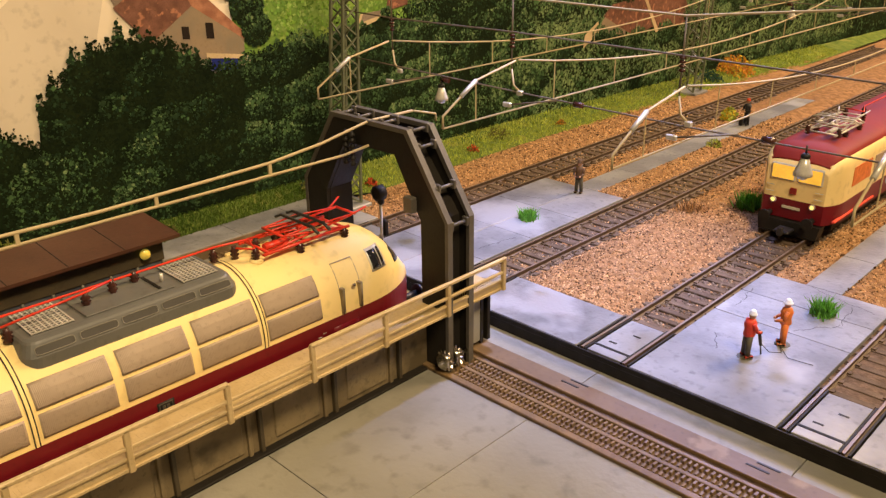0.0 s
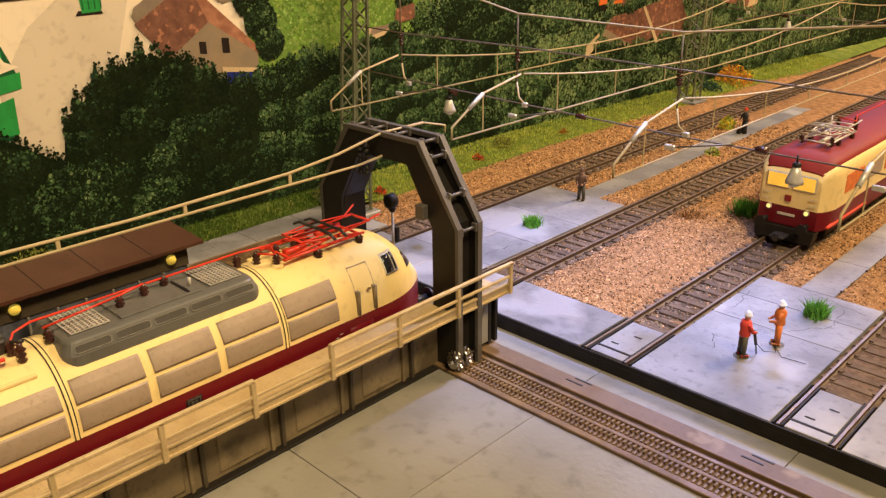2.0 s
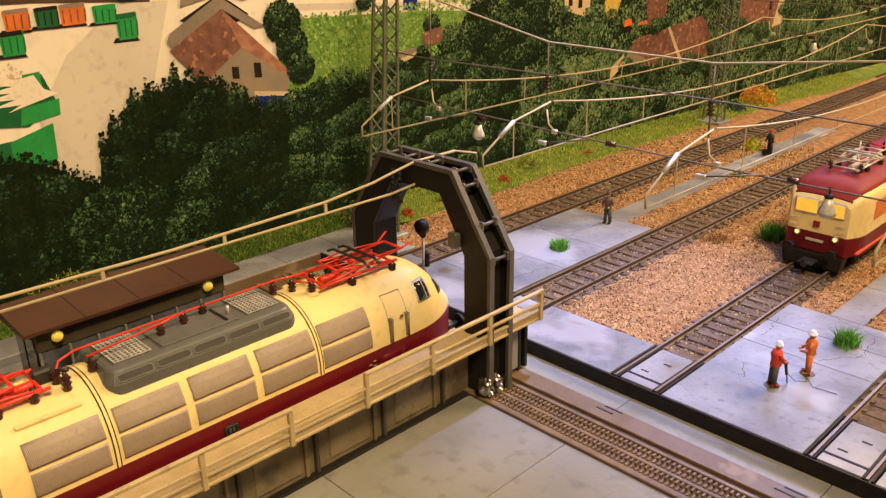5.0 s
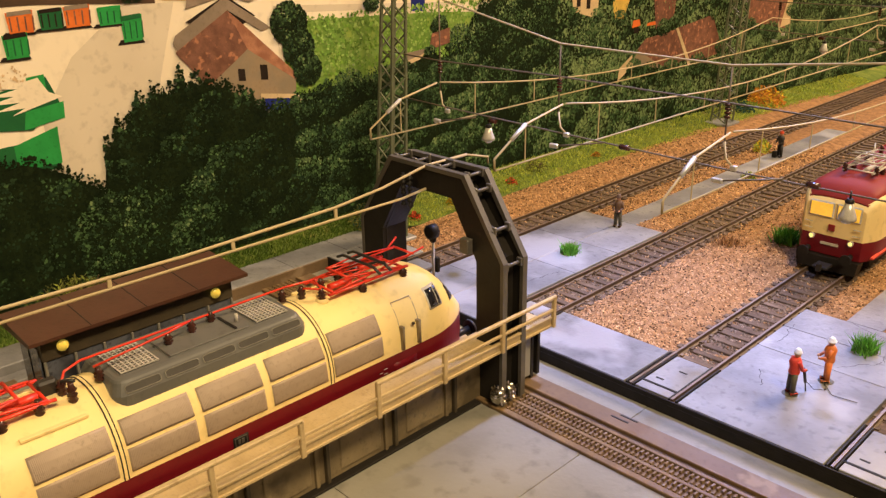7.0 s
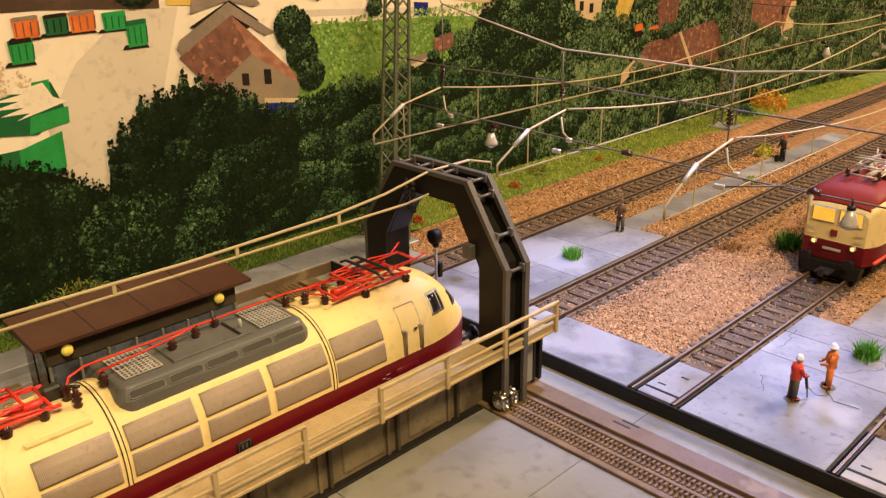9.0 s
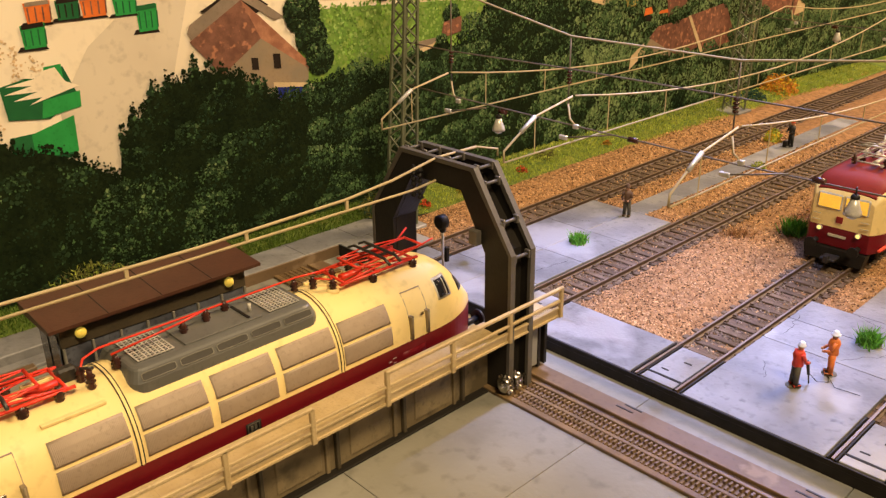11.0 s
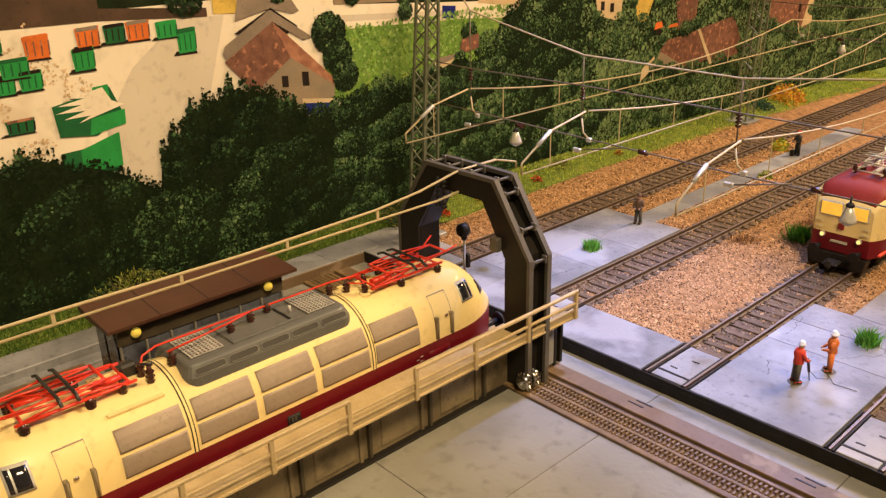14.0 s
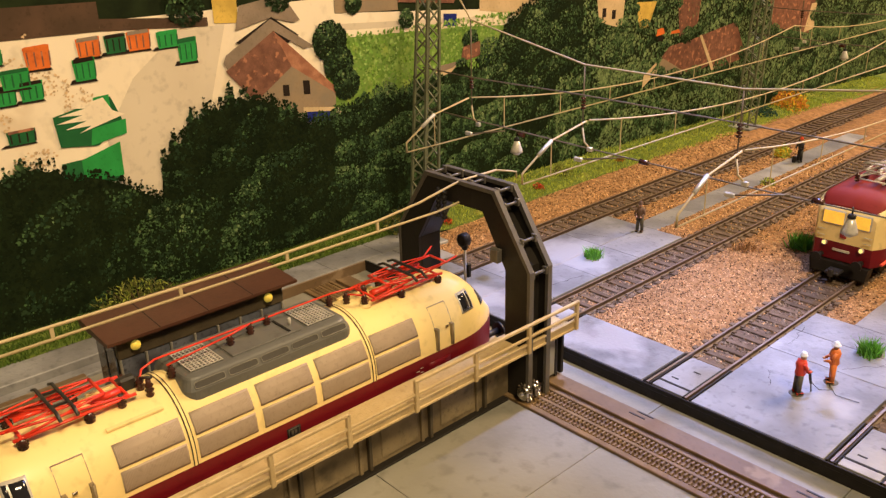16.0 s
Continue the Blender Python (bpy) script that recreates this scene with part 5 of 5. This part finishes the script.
part("underframe", box(B(), -14, 14, -98, 98, 1.5, 6.4, 0.6), M["black"], loco_b)
for yy in (-84, -62, 62, 84):
    for s in (-1, 1):
        part("wheel", tube(B(), (s * 7.0, yy, 6.0), (s * 9.6, yy, 6.0), 6.0, 18), M["darkmetal"], loco_b)
fy = -110.2
for s in (-1, 1):
    w = part("windscreen", box(B(), s * 6.0 - 5.5, s * 6.0 + 5.5, fy - 0.35, fy + 1.2, 24.8, 32.2, 0.5), M["silver"], loco_b)
    part("pane", box(B(), s * 6.0 - 5.0, s * 6.0 + 5.0, fy - 0.5, fy + 0.4, 25.3, 31.7, 0.3), M["litglass"], w, "lit yellow cab window")
    h = part("headlight", tube(B(), (s * 8.7, fy - 0.7, 15.2), (s * 8.7, fy + 0.6, 15.2), 1.3, 14), M["silver"], loco_b)
    part("lens", tube(B(), (s * 8.7, fy - 0.8, 15.2), (s * 8.7, fy - 0.5, 15.2), 0.85, 12), M["headlight"], h)
    part("buffer", tube(tube(B(), (s * 9.5, fy - 5.5, 9), (s * 9.5, fy + 2, 9), 1.3, 10), (s * 9.5, fy - 6.3, 9), (s * 9.5, fy - 5.3, 9), 2.6, 14), M["black"], loco_b)
    for k in range(2):
        part("handrail", tube(B(), (s * 12.5, fy - 0.3, 19 + 3 * k), (s * 9, fy - 0.5, 19 + 3 * k), 0.2, 5), M["silver"], loco_b)
part("plate", box(B(), -2.0, 0.9, fy - 0.35, fy + 0.4, 19, 22, 0.2), M["redroof"], loco_b)
part("number_bar", box(B(), -4.5, 3.5, fy - 0.25, fy + 0.4, 12.2, 13.3), M["logo"], loco_b)
part("pilot", prism(B(), [(-13, 0.8), (13, 0.8), (14, 7), (-14, 7)], fy - 2, fy + 4, "y"), M["black"], loco_b)
bm = box(B(), -3.4, 3.4, fy - 9, fy - 2, 3.2, 4.6, 0.4)
box(bm, -1.2, 1.2, fy - 10.5, fy - 8.5, 2.6, 6.4, 0.3)
part("coupler", bm, M["darkmetal"], loco_b)
for k in range(4):
    part("side_stripe", box(B(), 17.4, 17.75, -92 + 26 * k, -70 + 26 * k, 22, 31, 0.2), M["overall"] if k % 2 == 0 else M["grille"], loco_b)
part("side_step", box(B(), 16.9, 18.3, -108, -60, 9.2, 10.2, 0.2), M["vest"], loco_b)
pantograph(loco_b, -72, 42.4, "silver", 1, "silver")
for x, y in ((-5, -48), (4, -50), (0, -38), (7, -88), (-6, -90)):
    part("insulator", insulator(B(), x, y, 41.6, 4.2, 1.2), M["insul"], loco_b)
part("roof_line", chain(B(), [(-5, -48, 46), (4, -50, 46), (0, -38, 46), (0, 40, 46)], 0.35), M["panto"], loco_b)

# ---------------------------------------------------------------- masts, span wires, catenary


def lattice_mast(at, height_mm, low, high, lean=0.0):
    t = empty("lattice_mast", "green-grey lattice steel mast on a concrete foot", "mast", at, "catenary masts")
    part("foot", box(B(), -low - 4, low + 4, -low - 4, low + 4, -3, 1.6, 0.5), M["concrete"], t)

    def corner(sx, sy, f):
        w = low + (high - low) * f
        return Vector((sx * w + lean * f, sy * w, height_mm * f + 1.5 * (1 - f)))
    for sx in (-1, 1):
        for sy in (-1, 1):
            part("chord", tube(B(), corner(sx, sy, 0), corner(sx, sy, 1), 0.85, 4), M["mast"], t)
    n = 24
    for a, b in (((-1, -1), (1, -1)), ((1, -1), (1, 1)), ((1, 1), (-1, 1)), ((-1, 1), (-1, -1))):
        for k in range(n):
            p, q = (a, b) if k % 2 else (b, a)
            part("lacing_bar", tube(B(), corner(*p, k / n), corner(*q, (k + 1) / n), 0.5, 4), M["mast"], t)
    return t


lattice_mast((-177.0, 37, 0), 165, 5.4, 3.2, 11.5)
lattice_mast((-179, 383, 0), 165, 6.0, 4.0, 8.0)
lattice_mast((205, 44, 0), 165, 5.0, 2.6)
lattice_mast((205, 372, 0), 165, 5.0, 2.6)


def bell_lamp(at, drop):
    t = empty("hanging_lamp", "small bright metal bell lamp hanging from the span wire", "lamp", at, "hanging lamps")
    part("hook", tube(B(), (0, 0, 0), (0, 0, -drop), 0.35, 6), M["darkmetal"], t)
    part("cap", lathe(B(), (0, 0, -drop - 1.4), [(1.4, 0), (1.5, 0.6), (0.9, 1.4)], 10), M["black"], t)
    part("shade", lathe(B(), (0, 0, -drop - 7), [(2.9, 0), (2.7, 1.2), (1.9, 3.2), (1.2, 5.6)], 16), M["silver"], t)
    part("bulb", lathe(B(), (0, 0, -drop - 8.4), [(0.4, 0), (1.5, 0.5), (1.8, 1.5)], 12), M["white"], t)


def span(y, lamps):
    t = empty("span_wire", "cross-span wires with insulators over all tracks", "span wire", (0, y, 0), "span wires")
    part("top_cable", chain(B(), [(-167, 0, 150), (-142.7, 0, 120.4), (-75, 0, 106.9), (-3, 0, 106), (67, 0, 114), (135, 0, 133), (205, 0, 160)], 0.4), M["wire"], t, "slack tan top cable")
    part("upper_span", chain(B(), [(-178, 0, 94.5), (-143, 0, 93.5), (-75, 0, 94.1), (-3, 0, 93.4), (67, 0, 92.6), (205, 0, 94)], 0.34), M["darkwire"], t)
    part("lower_span", chain(B(), [(-178, 0, 74), (-138, 0, 73), (-71, 0, 71.5), (0, 0, 70.3), (67, 0, 70.5), (205, 0, 72)], 0.34), M["darkwire"], t)
    for x, zt in ((-142.7, 120.4), (-75, 106.9), (-3, 106), (67, 114)):
        part("hanger", tube(B(), (x, 0, zt), (x, 0, 80), 0.3, 6), M["darkwire"], t)
        bm = B()
        for k in range(4):
            lathe(bm, (x, 0, 88 + 1.4 * k), [(0.5, 0), (1.15, 0.3), (1.15, 0.9), (0.5, 1.2)], 9)
        part("insulator", bm, M["insul"], t)
        part("registration", chain(B(), [(x, 0, 80), (x + 1.2, 0, 74), (x + 4.5, 0, 71.5)], 0.4), M["wire"], t)
        part("clamp", box(B(), x + 3.2, x + 5.6, -0.8, 0.8, 70.4, 72.2, 0.2), M["silver"], t)
        part("steady_arm", chain(B(), [(x + 22, 0, 71), (x + 10, -1, 68.4), (x + 1, -2, 66.6)], 0.35), M["darkwire"], t)
        part("strain_insulator", tube(B(), (x + 30, 0, 70.9), (x + 34, 0, 70.9), 1.1, 8), M["insul"], t)
        part("clip", box(B(), x - 2, x + 2, -3, -1.6, 65.6, 67.4, 0.3), M["silver"], t)
    for x in lamps:
        bell_lamp((x, y, 71.6), 2.5)


span(40.5, (-113, 41))
span(381, (-108,))


def sag(y):
    f = (y - 40) / 332.0
    f -= math.floor(f)
    return 84 - 13.0 * 4 * f * (1 - f)


def catenary(x):
    t = empty("catenary", "tan wire catenary with droppers above its track", "catenary", (x, 0, 0), "catenary wires")
    part("messenger", chain(B(), [(0, y, sag(y)) for y in range(40, 720, 22)], 0.36), M["wire"], t)
    part("contact_wire", chain(B(), [(0, -2, 65.3), (0, 720, 63)], 0.34), M["wire"], t)
    part("end_piece", chain(B(), [(0, -2, 65.3), (0, -2, 69.8), (0, 15.5, 79.9), (0, 38, 84)], 0.45), M["wire"], t)
    part("turnbuckle", tube(B(), (0, 7.5, 75.3), (0, 15.5, 79.9), 0.85, 8), M["silver"], t)
    for y in (15.5, 63, 107, 151, 195, 239, 283, 327, 400, 450):
        part("dropper", tube(B(), (0, y, 64.9), (0, y, sag(y) if y > 40 else 79.8), 0.24, 5), M["wire"], t)


for x in (*TRACKS,):
    catenary(x)

# ---------------------------------------------------------------- figures and their kit


def figure(label, at, turn, coat, legs, hat, lean=0.0, tall=17.5, hat_wide=1.45):
    k = tall / 17.5
    bm = B()
    for s in (-1, 1):
        tube(bm, (s * 1.3, 0, 0.9), (s * 0.9, lean * 0.2, 8.2), 0.85, 8, 1.15, 1)
        box(bm, s * 1.3 - 0.75, s * 1.3 + 0.75, -0.9, 2.0, 0, 1.0, 0.25, 2)
    lathe(bm, (0, lean * 0.35, 7.8), [(1.7, 0), (2.0, 0.6), (1.75, 2.4), (2.15, 4.6), (1.6, 6.0), (0.7, 6.4)], 12)
    for s in (-1, 1):
        tube(bm, (s * 2.0, lean * 0.4, 13.2), (s * 2.5, lean * 0.4 + 1.2, 10.2), 0.72, 7, 0.6)
        tube(bm, (s * 2.5, lean * 0.4 + 1.2, 10.2), (s * 1.3, lean * 0.4 + 3.2, 9.3), 0.6, 7, 0.5)
        lathe(bm, (s * 1.2, lean * 0.4 + 3.5, 8.9), [(0.3, 0), (0.55, 0.4), (0.3, 0.9)], 7, 3)
    lathe(bm, (0, lean * 0.7, 14.0), [(0.6, 0), (0.9, 0.4), (1.15, 1.4), (1.0, 2.3), (0.4, 2.8)], 10, 3)
    lathe(bm, (0, lean * 0.7, 15.7), [(hat_wide, 0), (hat_wide, 0.25), (1.2, 0.5), (1.1, 1.2), (0.5, 1.75)], 12, 4)
    bm.transform(Matrix.Rotation(math.radians(turn), 4, "Z") @ Matrix.Diagonal((k, k, k, 1)))
    ob = part("figurine", bm, [M[coat], M[legs], M["black"], M["skin"], M[hat]], at=at)
    return tagged(ob, label, "figurine")


figure("tiny painted worker with a red vest and white helmet", (35, 32, -0.2), -35, "vest", "trousers", "white", 1.2, 17.3)
figure("tiny painted worker in orange overalls and white cap", (40.5, 48.5, -0.2), 120, "overall", "overall", "white", 0.2, 17.3, 1.7)
figure("tiny painted figure in a brown coat on the slabs", (-103.5, 131.5, -0.2), 200, "browncoat", "trousers", "browncoat", 0.5, 18)
figure("tiny painted figure in a black coat with a case", (-102.5, 319, -0.2), 160, "darkcoat", "darkcoat", "scarlet", 0.3, 18)
for at in ((35, 32), (40.5, 48.5)):
    tagged(part("base_plate", lathe(B(), (at[0], at[1], -0.25), [(2.7, 0), (2.5, 0.1)], 14), M["trousers"]), "thin brown base under a worker", "base")
jack = part("jackhammer", tube(tube(B(), (37.3, 35.2, 9), (38, 36.2, 3.5), 0.55, 8), (38, 36.2, 3.5), (38.4, 36.6, 0), 0.25, 6), M["darkmetal"])
tagged(jack, "dark pneumatic hammer held by the worker", "tool")
hose = part("hose", chain(B(), [(38.2, 36.2, 4), (40.5, 38, 1), (43, 42, 0.1), (41, 46, 0.1), (46, 40, 0.1), (54, 41, 0.1)], 0.11), M["black"])
tagged(hose, "thin black air hose on the slabs", "hose")
case = part("case", box(B(), -106.0, -103.3, 314.5, 317, -0.3, 4.2, 0.5), M["black"])
tagged(case, "small black case beside the figure", "case")
